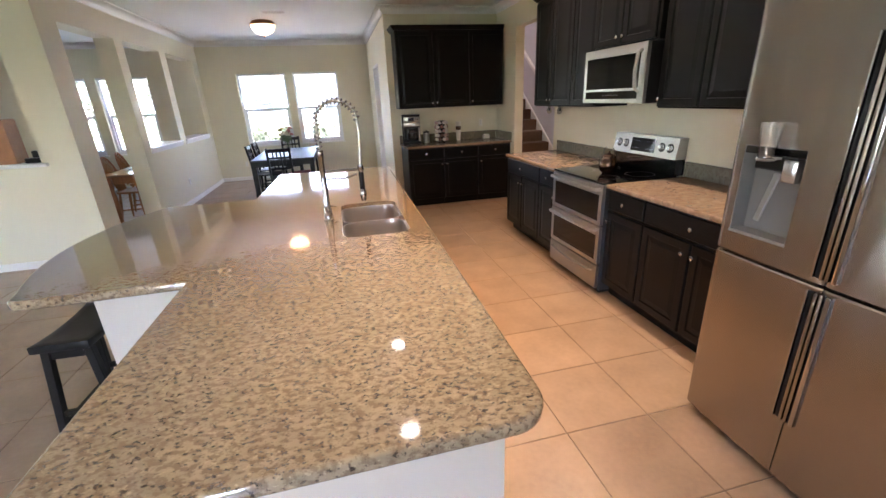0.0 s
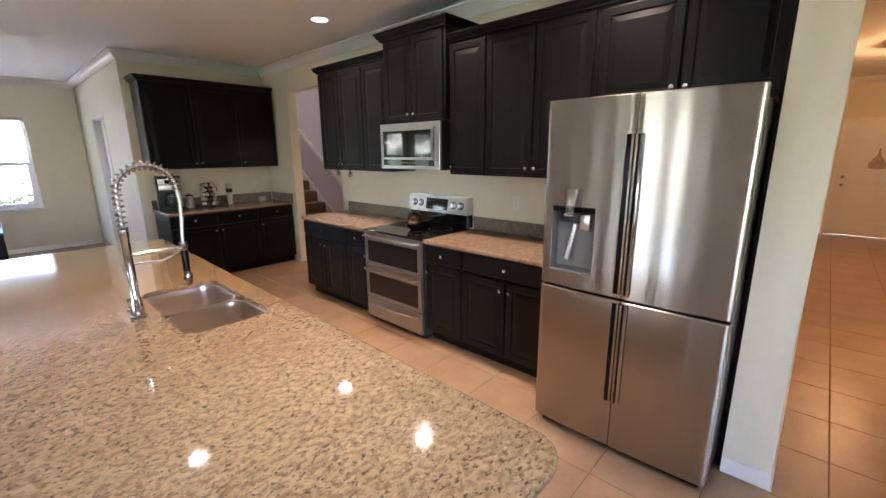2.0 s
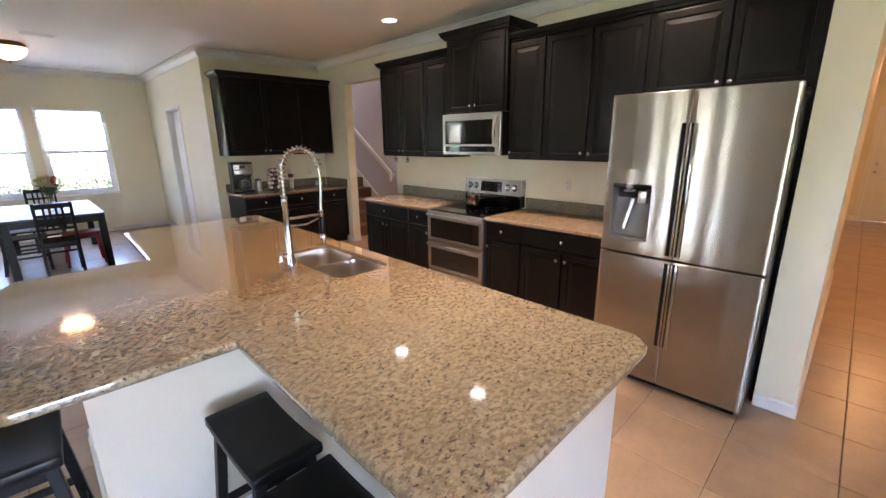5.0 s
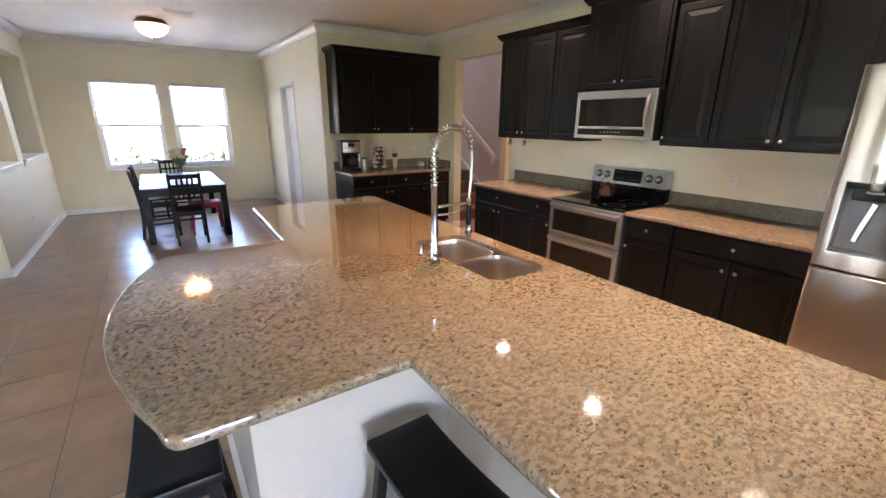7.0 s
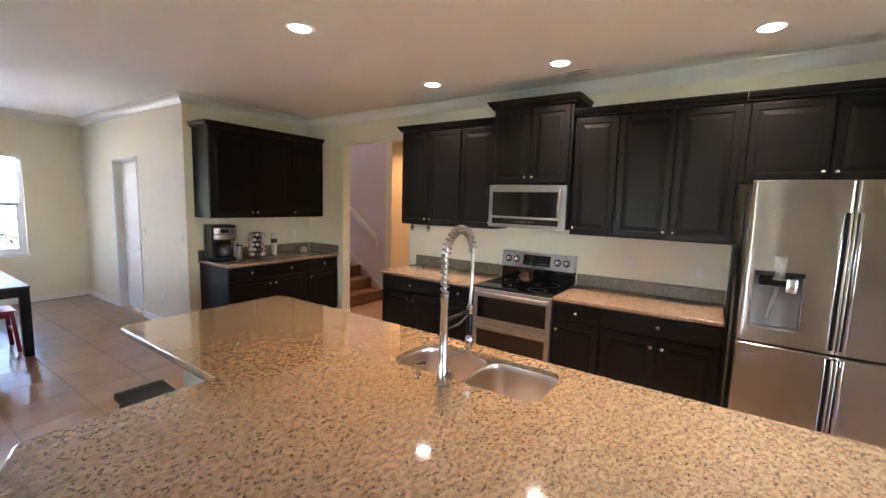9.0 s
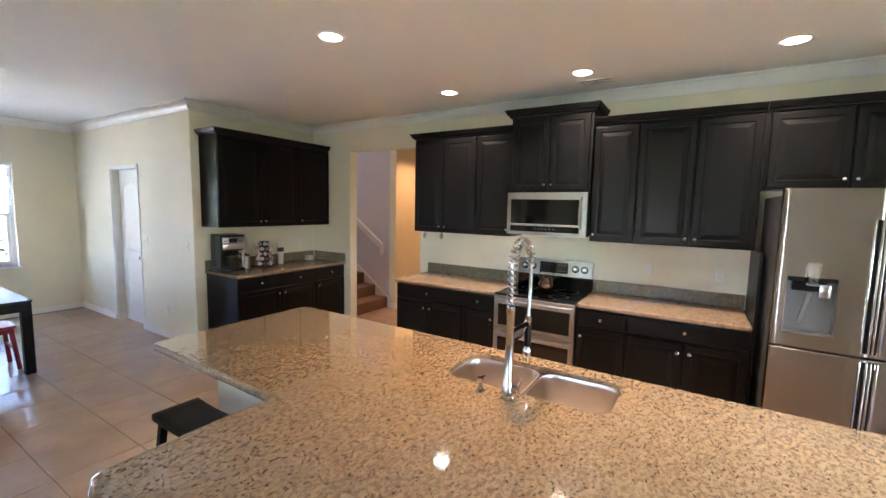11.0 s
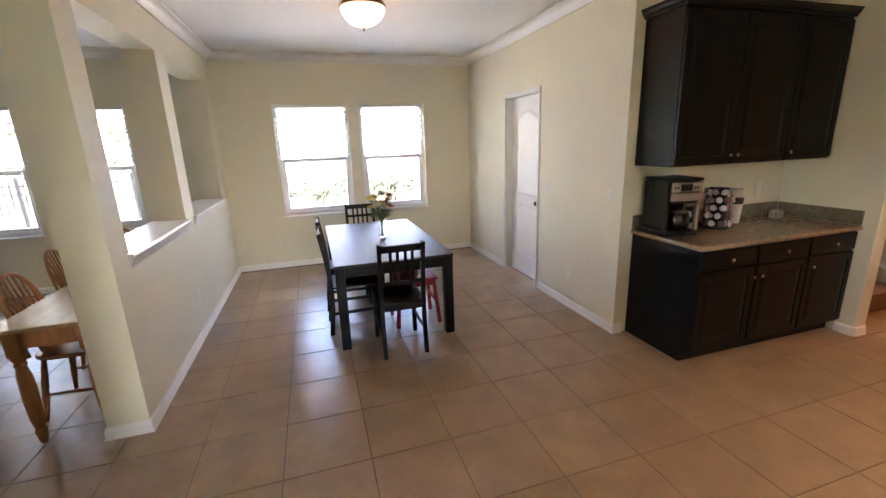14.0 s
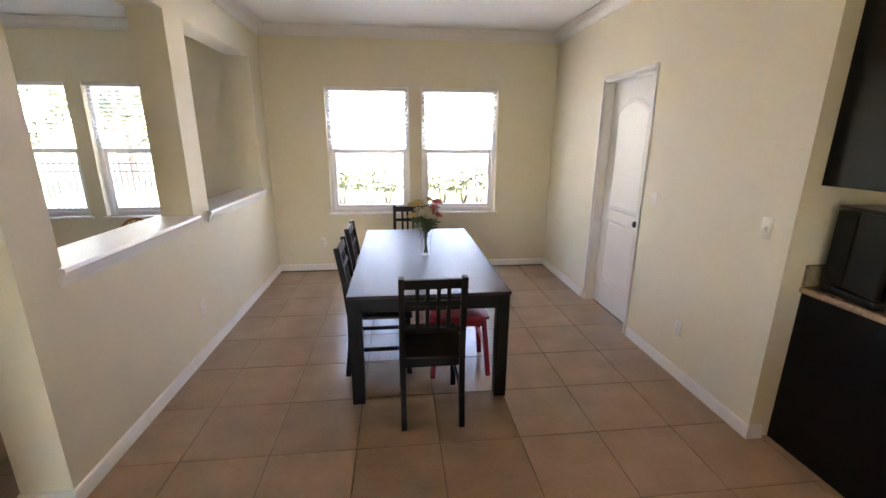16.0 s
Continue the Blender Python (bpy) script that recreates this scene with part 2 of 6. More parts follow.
M_CONCRETE = mat("concrete", (0.50, 0.48, 0.45), 0.85, var=0.12, scale=2, bump=0.3, bscale=60)
M_CUP = mat("paper_cup", (0.70, 0.66, 0.60), 0.6)
M_CUPBROWN = mat("brown_sleeve", (0.09, 0.045, 0.03), 0.6)
M_POD = mat("coffee_pod_lid", (0.5, 0.45, 0.43), 0.35, var=0.1, scale=60)
pod_info = M_POD.node_tree.nodes.new("ShaderNodeObjectInfo")
pod_ramp = M_POD.node_tree.nodes.new("ShaderNodeValToRGB")
pod_ramp.color_ramp.interpolation = "CONSTANT"
for at, c in ((0.0, (0.60, 0.55, 0.52)), (0.35, (0.42, 0.27, 0.26)), (0.55, (0.10, 0.05, 0.04)), (0.7, (0.66, 0.62, 0.58)), (0.9, (0.30, 0.13, 0.10))):
    e = pod_ramp.color_ramp.elements[0] if at == 0.0 else pod_ramp.color_ramp.elements.new(at)
    e.color = (*c, 1)
M_POD.node_tree.links.new(pod_info.outputs["Random"], pod_ramp.inputs[0])
M_POD.node_tree.links.new(pod_ramp.outputs[0], M_POD.node_tree.nodes["Principled BSDF"].inputs["Base Color"])
M_BAG = mat("door_ornament", (0.42, 0.36, 0.30), 0.7, var=0.2, scale=20)
M_LAMPSHADE = glow("lit_fabric_shade", (1.0, 0.62, 0.28), 0.07)
M_DISPLAY = mat("dark_display", (0.01, 0.012, 0.02), 0.12)
M_MARK = mat("panel_print", (0.22, 0.22, 0.23), 0.5)
M_WOODBOX = mat("warm_wood_box", (0.34, 0.15, 0.06), 0.5, var=0.2, scale=6)


# ---- mesh helpers ----
def box(bm, x0, x1, y0, y1, z0, z1, bevel=0.0, seg=1):
    vs = [bm.verts.new((x, y, z)) for x in (x0, x1) for y in (y0, y1) for z in (z0, z1)]
    fs = [bm.faces.new([vs[i] for i in f]) for f in ((0, 1, 3, 2), (4, 6, 7, 5), (0, 4, 5, 1), (2, 3, 7, 6), (0, 2, 6, 4), (1, 5, 7, 3))]
    if bevel > 0:
        es = list({e for f in fs for e in f.edges})
        bmesh.ops.bevel(bm, geom=es, offset=bevel, segments=seg, affect="EDGES", profile=0.5)
    return fs


def lathe(bm, profile, seg=24, at=(0, 0, 0)):
    """Turn (radius, height) rows round the z axis."""
    rings = []
    for r, z in profile:
        if r < 1e-5:
            rings.append([bm.verts.new((at[0], at[1], at[2] + z))])
        else:
            rings.append([bm.verts.new((at[0] + r * math.cos(2 * math.pi * i / seg), at[1] + r * math.sin(2 * math.pi * i / seg), at[2] + z)) for i in range(seg)])
    for a, b in zip(rings, rings[1:]):
        for i in range(seg):
            j = (i + 1) % seg
            if len(a) == 1 and len(b) == 1:
                continue
            if len(a) == 1:
                bm.faces.new((a[0], b[j], b[i]))
            elif len(b) == 1:
                bm.faces.new((a[i], a[j], b[0]))
            else:
                bm.faces.new((a[i], a[j], b[j], b[i]))


def tube(bm, pts, radius, seg=10, cap=True):
    """A round bar along points; radius may be a list."""
    pts = [Vector(p) for p in pts]
    rs = radius if isinstance(radius, (list, tuple)) else [radius] * len(pts)
    rings = []
    side = None
    for i, p in enumerate(pts):
        d = (pts[min(i + 1, len(pts) - 1)] - pts[max(i - 1, 0)]).normalized()
        if side is None:
            side = d.orthogonal().normalized()
        side = (side - d * side.dot(d)).normalized()
        up = d.cross(side)
        rings.append([bm.verts.new(p + rs[i] * (math.cos(2 * math.pi * k / seg) * side + math.sin(2 * math.pi * k / seg) * up)) for k in range(seg)])
    for a, b in zip(rings, rings[1:]):
        for k in range(seg):
            j = (k + 1) % seg
            bm.faces.new((a[k], a[j], b[j], b[k]))
    if cap:
        bm.faces.new(rings[0][::-1])
        bm.faces.new(rings[-1])


def bar(bm, a, b, w, h, up=(0, 0, 1), bevel=0.0):
    """A square bar from a to b, w across and h along up."""
    a, b = Vector(a), Vector(b)
    d = (b - a).normalized()
    s = d.cross(Vector(up)).normalized()
    u = s.cross(d)
    vs = [bm.verts.new(p + s * (i * w / 2) + u * (j * h / 2)) for p in (a, b) for i in (-1, 1) for j in (-1, 1)]
    fs = [bm.faces.new([vs[i] for i in f]) for f in ((0, 1, 3, 2), (4, 6, 7, 5), (0, 4, 5, 1), (2, 3, 7, 6), (0, 2, 6, 4), (1, 5, 7, 3))]
    if bevel:
        bmesh.ops.bevel(bm, geom=list({e for f in fs for e in f.edges}), offset=bevel, segments=1, affect="EDGES")


def sweep(bm, path, profile, z0=0.0, closed=False):
    """A moulding along a plan path, mitred at its corners; profile rows are (offset to the path's left, height)."""
    pts = [Vector((p[0], p[1])) for p in path]
    n = len(pts)
    rings = []
    for i, p in enumerate(pts):
        dirs = []
        if i > 0 or closed:
            dirs.append((p - pts[i - 1]).normalized())
        if i < n - 1 or closed:
            dirs.append((pts[(i + 1) % n] - p).normalized())
        ns = [Vector((-d.y, d.x)) for d in dirs]
        m = sum(ns, Vector((0, 0)))
        m = m / m.length
        m = m / max(0.2, m.dot(ns[0]))
        rings.append([bm.verts.new((p.x + m.x * u, p.y + m.y * u, z0 + v)) for u, v in profile])
    k = len(profile)
    for i in range(n if closed else n - 1):
        a, b = rings[i], rings[(i + 1) % n]
        for j in range(k):
            bm.faces.new((a[j], b[j], b[(j + 1) % k], a[(j + 1) % k]))
    if not closed:
        bm.faces.new(rings[0][::-1])
        bm.faces.new(rings[-1])


def slab(bm, outline, z0, z1, round_edge=0.0, seg=3):
    """A flat plate from a plan outline, its rim rounded."""
    vs = [bm.verts.new((x, y, z0)) for x, y in outline]
    f = bm.faces.new(vs)
    r = bmesh.ops.extrude_face_region(bm, geom=[f])
    bmesh.ops.translate(bm, verts=[g for g in r["geom"] if isinstance(g, bmesh.types.BMVert)], vec=(0, 0, z1 - z0))
    if round_edge:
        es = [e for e in bm.edges if abs(e.verts[0].co.z - e.verts[1].co.z) < 1e-6]
        bmesh.ops.bevel(bm, geom=es, offset=round_edge, segments=seg, affect="EDGES", profile=0.5)


def mesh_of(name, bm, material, smooth=0.0):
    bmesh.ops.recalc_face_normals(bm, faces=bm.faces)
    me = bpy.data.meshes.new(name)
    if smooth:
        for f in bm.faces:
            f.smooth = not (smooth == 40 and f.calc_area() > 0.012)
        for e in bm.edges:
            if len(e.link_faces) == 2 and e.calc_face_angle(0) > radians(smooth):
                e.smooth = False
    bm.to_mesh(me)
    bm.free()
    me.materials.append(material)
    return me


def part(name, bm, material, parent, label="", smooth=0.0):
    ob = new(name, mesh_of(name, bm, material, smooth))
    ob.parent = parent
    if label:
        ob["label"] = label
    return ob


def thing(name, m, label, category, group="", kind=""):
    ob = new(name)
    ob.empty_display_size = 0.1
    ob.matrix_world = m
    return tagged(ob, label, category, group, kind)


def structure(name, bm, material, label, category, smooth=0.0):
    ob = new(name, mesh_of(name, bm, material, smooth))
    return tagged(ob, label, category, "", "structure")


def bpart(name, parent, material, dims, bevel=0.0, label="", seg=1):
    bm = bmesh.new()
    box(bm, *dims, bevel, seg)
    return part(name, bm, material, parent, label, 40 if seg > 1 else 0)


# ---- the structure ----
WX = 2.963            # kitchen side wall
DX = 1.205            # dining side wall
PX0, PX1 = -2.485, -2.262   # partition with the ledges
FY = 10.63            # far window wall
BY = 7.22             # wall behind the coffee bar
NX = -6.5             # far side of the living room
SY = -1.9             # wall behind the start of the walk


def wall(name, boxes, label="smooth cream painted interior wall", material=None):
    bm = bmesh.new()
    for b in boxes:
        box(bm, *b)
    return structure(name, bm, material or M_WALL, label, "wall")


DWIN = [(-1.575, -0.595), (-0.445, 0.497)]
NWIN = [(-5.26, -4.34), (-4.17, -3.24)]
WZ0, WZ1 = 0.735, 2.225
xs = [NX - 0.2] + [v for w in NWIN + DWIN for v in w] + [DX + 0.2]
far = []
for i in range(len(xs) - 1):
    if i % 2 == 0:
        far.append((xs[i], xs[i + 1], FY, FY + 0.16, -0.02, CEIL + 0.05))
    else:
        far.append((xs[i], xs[i + 1], FY, FY + 0.16, -0.02, WZ0))
        far.append((xs[i], xs[i + 1], FY, FY + 0.16, WZ1, CEIL + 0.05))
wall("wall_north", far, "cream painted wall with four tall windows")

DY0, DY1, DZ = 8.555, 9.345, 2.165
wall("wall_dining_east", [
    (DX, DX + 0.13, BY + 0.13, DY0, -0.02, CEIL + 0.05), (DX, DX + 0.13, DY1, FY, -0.02, CEIL + 0.05),
    (DX, DX + 0.13, DY0, DY1, DZ, CEIL + 0.05)], "cream painted wall with a recessed white door")
wall("wall_bar", [(DX, WX + 0.13, BY, BY + 0.13, -0.02, CEIL + 0.05)])
OY0, OY1, OZ = 5.25, 6.465, 2.46
wall("wall_east", [
    (WX, WX + 0.13, OY1, BY, -0.02, CEIL + 0.05), (WX, WX + 0.13, OY0, OY1, OZ, CEIL + 0.05),
    (WX, WX + 0.13, 0.90, OY0, -0.02, CEIL + 0.05)], "cream painted kitchen wall with a doorway to the stairs")
wall("wall_pier", [(2.235, 5.95, 0.70, 0.895, -0.02, CEIL + 0.05)], "cream painted wall end beside the fridge")
PH, PT = 1.045, 2.465
wall("wall_partition", [
    (PX0, PX1, 7.13, 7.36, -0.02, PT), (PX0, PX1, 7.36, 8.62, -0.02, PH), (PX0, PX1, 8.62, 8.88, -0.02, PT),
    (PX0, PX1, 8.88, 10.27, -0.02, PH), (PX0, PX1, 10.27, FY, -0.02, PT), (PX0, PX1, 5.60, FY, PT, CEIL + 0.05),
    (PX0, PX1, 5.60, 5.95, -0.02, PT)], "cream half wall with square columns and open spans")
wall("wall_living", [
    (-2.62, PX0, 5.60, 5.80, -0.02, CEIL + 0.05), (-4.4, -2.62, 5.60, 5.80, -0.02, 1.08), (-4.4, -2.62, 5.60, 5.80, PT, CEIL + 0.05),
    (NX, -4.4, 5.60, 5.80, -0.02, CEIL + 0.05)], "cream wall with a pass-through opening above a ledge")
WWY = (2.9, 4.3)
wall("wall_west", [
    (NX - 0.16, NX, SY, WWY[0], -0.02, CEIL + 0.05), (NX - 0.16, NX, WWY[1], FY, -0.02, CEIL + 0.05),
    (NX - 0.16, NX, WWY[0], WWY[1], -0.02, 0.5), (NX - 0.16, NX, WWY[0], WWY[1], 2.2, CEIL + 0.05)], "unseen cream wall with a wide opening to let daylight in")
# added opening in the unseen south wall, sized to light the island and pier
SWX = (-2.2, -0.75)
wall("wall_south", [
    (NX - 0.16, SWX[0], SY - 0.13, SY, -0.02, CEIL + 0.05), (SWX[1], 11.2, SY - 0.13, SY, -0.02, CEIL + 0.05),
    (SWX[0], SWX[1], SY - 0.13, SY, -0.02, 0.45), (SWX[0], SWX[1], SY - 0.13, SY, 2.10, CEIL + 0.05)], "unseen cream wall with a wide opening to let daylight in")
FX = 10.8
wall("wall_foyer", [
    (FX, FX + 0.14, SY, -0.42, -0.02, CEIL + 0.05), (FX, FX + 0.14, 0.56, 2.2, -0.02, CEIL + 0.05),
    (FX, FX + 0.14, -0.42, 0.56, 2.09, CEIL + 0.05)])
wall("wall_foyer_side", [(5.95, FX + 0.14, 2.2, 2.33, -0.02, CEIL + 0.05), (5.82, 5.95, 0.895, 2.33, -0.02, CEIL + 0.05)])
wall("wall_stair_grey", [(4.10, 4.23, 6.68, 11.2, -0.02, 5.4)], "soft grey painted stairwell wall", M_GREYWALL)
wall("wall_stair_end", [(4.10, 5.33, 6.55, 6.68, -0.02, CEIL + 0.05)])
wall("wall_stair_back", [(WX, 4.23, 11.2, 11.33, -0.02, 5.4), (WX, WX + 0.13, BY + 0.13, 11.2, -0.02, 5.4), (WX, WX + 0.13, 6.9, BY + 0.13, CEIL + 0.06, 5.4), (WX + 0.13, 4.1, 6.77, 6.9, CEIL + 0.06, 5.4)], "grey painted stairwell wall", M_GREYWALL)
SDY0, SDY1 = 5.55, 6.36
wall("wall_stair_east", [
    (5.20, 5.33, SDY1, 6.55, -0.02, CEIL + 0.05), (5.20, 5.33, 4.5, SDY0, -0.02, CEIL + 0.05), (5.20, 5.33, SDY0, SDY1, 2.10, CEIL + 0.05)])
wall("wall_stair_south", [(WX + 0.13, 5.33, 4.37, 4.5, -0.02, CEIL + 0.05)])

bm = bmesh.new()
box(bm, NX - 0.16, DX + 0.13, SY - 0.13, FY + 0.16, CEIL, CEIL + 0.12)
box(bm, DX + 0.13, WX, SY - 0.13, BY, CEIL, CEIL + 0.12)
box(bm, WX, 11.0, SY - 0.13, 6.77, CEIL, CEIL + 0.12)
structure("ceiling", bm, M_CEIL, "flat white textured ceiling", "ceiling")
bm = bmesh.new()
box(bm, WX, 4.23, 6.77, 11.33, 5.4, 5.5)
structure("ceiling_stairwell", bm, M_CEIL, "high white stairwell ceiling", "ceiling")

# mouldings
CROWN = [(0.0, -0.105), (0.012, -0.105), (0.016, -0.09), (0.03, -0.075), (0.055, -0.03), (0.075, -0.018), (0.088, -0.012), (0.09, 0.0), (0.0, 0.0)]
BASE = [(0.0, 0.0), (0.020, 0.0), (0.020, 0.008), (0.014, 0.018), (0.014, 0.056), (0.010, 0.064), (0.006, 0.076), (0.0, 0.079)]


def moulding(name, path, profile, z0, label, category, material=M_TRIM):
    bm = bmesh.new()
    sweep(bm, path, profile, z0)
    return structure(name, bm, material, label, category, 50)


moulding("trim_crown", [(WX, 0.90), (WX, BY), (DX, BY), (DX, FY), (PX1, FY), (PX1, 5.60), (NX, 5.60)], CROWN, CEIL, "white stepped crown moulding", "moulding")
moulding("trim_crown_nook", [(PX0, 5.80), (PX0, FY), (NX, FY), (NX, 5.80)], CROWN, CEIL, "white stepped crown moulding", "moulding")
moulding("trim_crown_hall", [(FX, SY), (FX, 2.2)], CROWN, CEIL, "white crown moulding", "moulding")
moulding("baseboard_bar", [(WX, OY1), (WX, 6.60)], BASE, 0, "white baseboard", "baseboard")
moulding("baseboard_dining_east", [(DX + 0.08, BY), (DX, BY), (DX, DY0 - 0.06)], BASE, 0, "white baseboard", "baseboard")
moulding("baseboard_dining", [(DX, DY1 + 0.06), (DX, FY), (PX1, FY), (PX1, 7.13), (PX0, 7.13), (PX0, FY), (NX, FY)], BASE, 0, "white baseboard round the dining area", "baseboard")
moulding("baseboard_column", [(PX0, 5.95), (PX1, 5.95), (PX1, 5.60), (NX, 5.60)], BASE, 0, "white baseboard", "baseboard")
moulding("baseboard_pier", [(5.95, 0.70), (2.235, 0.70), (2.235, 0.893)], BASE, 0, "white baseboard", "baseboard")
moulding("baseboard_jamb", [(WX + 0.13, OY1), (WX, OY1)], BASE, 0, "white baseboard", "baseboard")
moulding("baseboard_stair", [(5.20, SDY1 + 0.07), (5.20, 6.55), (4.10, 6.55), (4.10, 6.72)], BASE, 0, "white baseboard", "baseboard")
moulding("baseboard_foyer", [(FX, 0.62), (FX, 2.2), (5.95, 2.2), (5.95, 0.70)], BASE, 0, "white baseboard", "baseboard")
moulding("baseboard_foyer_side", [(FX, SY), (FX, -0.48)], BASE, 0, "white baseboard", "baseboard")

LEDGE = [(-0.262, -0.004), (0.03, -0.004), (0.038, 0.012), (0.032, 0.03), (-0.279, 0.03), (-0.285, 0.012)]
UNDER = [(0.0, -0.055), (0.010, -0.055), (0.014, -0.04), (0.024, -0.008), (0.026, 0.0), (0.0, 0.0)]


def ledge(name, y0, y1):
    ob = thing(name, pose(PX1, 0, 0), "white painted wooden ledge capping the half wall", "ledge", "", "structure")
    bm = bmesh.new()
    sweep(bm, [(0, y1), (0, y0)], [(u, v + 0.004) for u, v in LEDGE], PH)
    part("shelf_board", bm, M_TRIM, ob, "", 40)
    bm = bmesh.new()
    sweep(bm, [(0, y1), (0, y0)], UNDER, PH)
    part("bed_mould", bm, M_TRIM, ob, "", 40)


ledge("ledge_1", 7.325, 8.66)
ledge("ledge_2", 8.84, 10.31)
bm = bmesh.new()
box(bm, -4.4, -2.56, 5.555, 5.84, 1.08, 1.115, 0.008, 2)
structure("ledge_3", bm, M_TRIM, "white painted pass-through ledge", "ledge", 40)


# windows
def window(name, x0, x1, y, z0, z1, turn=0, blind=True):
    w, h = x1 - x0, z1 - z0
    ob = thing(name, pose(x0, y, z0) if not turn else pose(y, x0, z0, 0, 0, 90), "white vinyl double-hung window with raised blinds", "window", "windows", "structure")
    bm = bmesh.new()
    for b in ((0, 0.05, 0.07, 0.15, 0, h), (w - 0.05, w, 0.07, 0.15, 0, h), (0.05, w - 0.05, 0.07, 0.15, 0, 0.05), (0.05, w - 0.05, 0.07, 0.15, h - 0.05, h)):
        box(bm, *b, 0.004)
    part("window_frame", bm, M_WINPLASTIC, ob)
    mid = h * 0.51
    bm = bmesh.new()
    for b in ((0.05, w - 0.05, 0.085, 0.12, mid - 0.035, mid + 0.02), (0.05, 0.085, 0.085, 0.12, 0.05, mid - 0.035), (w - 0.085, w - 0.05, 0.085, 0.12, 0.05, mid - 0.035), (0.085, w - 0.085, 0.085, 0.12, 0.05, 0.09)):
        box(bm, *b, 0.003)
    part("sash", bm, M_WINPLASTIC, ob)
    for n, (a, b) in enumerate(((0.09, mid - 0.035), (mid + 0.02, h - 0.05))):
        bm = bmesh.new()
        box(bm, 0.06, w - 0.06, 0.100 + n * 0.02, 0.104 + n * 0.02, a, b)
        p = part("pane", bm, M_PANE, ob)
        p.visible_shadow = False
    bm = bmesh.new()
    box(bm, -0.03, w + 0.03, -0.035, 0.07, -0.022, 0.0, 0.005, 2)
    part("window_sill", bm, M_TRIM, ob)
    if blind:
        bpart("blind_rail", ob, M_BLIND, (0.01, w - 0.01, 0.005, 0.06, h - 0.045, h - 0.003), 0.004)
        count = int((h - mid - 0.07) / 0.044)
        bm = bmesh.new()
        box(bm, 0.0, w - 0.03, -0.025, 0.025, -0.0012, 0.0012)
        me = mesh_of("slat", bm, M_BLIND)
        for i in range(count):
            s = new("slat", me)
            s.parent = ob
            s.location = (0.015, 0.035, h - 0.07 - i * 0.044)
            s.rotation_euler = (radians(-9), 0, 0)
    return ob


for n, (a, b) in enumerate(DWIN + NWIN):
    window("window_%d" % (n + 1), a, b, FY, WZ0, WZ1)
window("window_5", 2.9, 4.3, NX, 0.5, 2.2, 90, False)


# doors
def panel_door(bm, w, h, t, arched):
    """A two-panel door leaf in the x-z plane, its face towards -y."""
    box(bm, 0, w, 0, t, 0, h, 0.002)

    def field(x0, x1, z0, z1, rise):
        def ring(inset, y):
            a, b, c, d = x0 + inset, x1 - inset, z0 + inset, z1 - inset
            pts = [(a, c), (b, c), (b, d)]
            if rise:
                pts += [(b + (a - b) * k / 10, d + rise * math.sin(math.pi * k / 10)) for k in range(1, 10)]
            pts.append((a, d))
            return [bm.verts.new((x, y, z)) for x, z in pts]
        rings = [ring(-0.012, -0.0005), ring(0.0, -0.006), ring(0.014, 0.0), ring(0.03, -0.006)]
        for r, s in zip(rings, rings[1:]):
            for i in range(len(r)):
                j = (i + 1) % len(r)
                bm.faces.new((r[i], r[j], s[j], s[i]))
        bm.faces.new(rings[-1])

    field(0.12, w - 0.12, 0.25, 0.88, 0)
    field(0.12, w - 0.12, 1.0, h - 0.26, 0.10 if arched else 0)


def casing(ob, w, h, y=-0.012, side=0.06):
    bm = bmesh.new()
    box(bm, -side, 0, y, 0, 0, h + side, 0.004)
    box(bm, w, w + side, y, 0, 0, h + side, 0.004)
    box(bm, 0, w, y, 0, h, h + side, 0.004)
    part("door_casing", bm, M_TRIM, ob)


def knob_set(door, x, z):
    bm = bmesh.new()
    lathe(bm, [(0.0, 0), (0.027, 0), (0.027, 0.008), (0.012, 0.014), (0.010, 0.035), (0.026, 0.045), (0.028, 0.06), (0.018, 0.07), (0, 0.071)], 16)
    bmesh.ops.rotate(bm, verts=bm.verts, matrix=Matrix.Rotation(radians(90), 3, "X"))
    bmesh.ops.translate(bm, verts=bm.verts, vec=(x, -0.006, z))
    return part("door_knob", bm, M_NICKEL, door, "satin nickel knob", 40)


d1 = thing("door_1", pose(DX, DY1, 0, 0, 0, -90), "closed white two-panel interior door with arched panel", "door", "", "structure")
casing(d1, DY1 - DY0, DZ, -0.014, 0.034)
bm = bmesh.new()
w = DY1 - DY0
box(bm, 0, 0.016, 0, 0.13, 0, DZ), box(bm, w - 0.016, w, 0, 0.13, 0, DZ), box(bm, 0.016, w - 0.016, 0, 0.13, DZ - 0.016, DZ)
part("door_jamb", bm, M_TRIM, d1)
bm = bmesh.new()
panel_door(bm, w - 0.036, DZ - 0.026, 0.035, True)
bmesh.ops.translate(bm, verts=bm.verts, vec=(0.018, 0.088, 0.006))
leaf = part("door_leaf", bm, M_TRIM, d1)
k = knob_set(leaf, w - 0.08, 0.95)
k.location = (0, 0.088, 0)
k.data.materials[0] = M_BRONZED
k["label"] = "dark bronze knob"

d2 = thing("door_2", pose(FX, 0.56, 0, 0, 0, -90), "white panelled front door with a hanging ornament", "door", "", "structure")
casing(d2, 0.98, 2.09)
bm = bmesh.new()
panel_door(bm, 0.978, 2.084, 0.07, False)
bmesh.ops.translate(bm, verts=bm.verts, vec=(0.001, 0.05, 0.004))
leaf = part("door_leaf", bm, M_TRIM, d2)
k = knob_set(leaf, 0.08, 0.95)
k.location = (0, 0.05, 0)
k = knob_set(leaf, 0.08, 1.10)
k.location = (0, 0.06, 0)
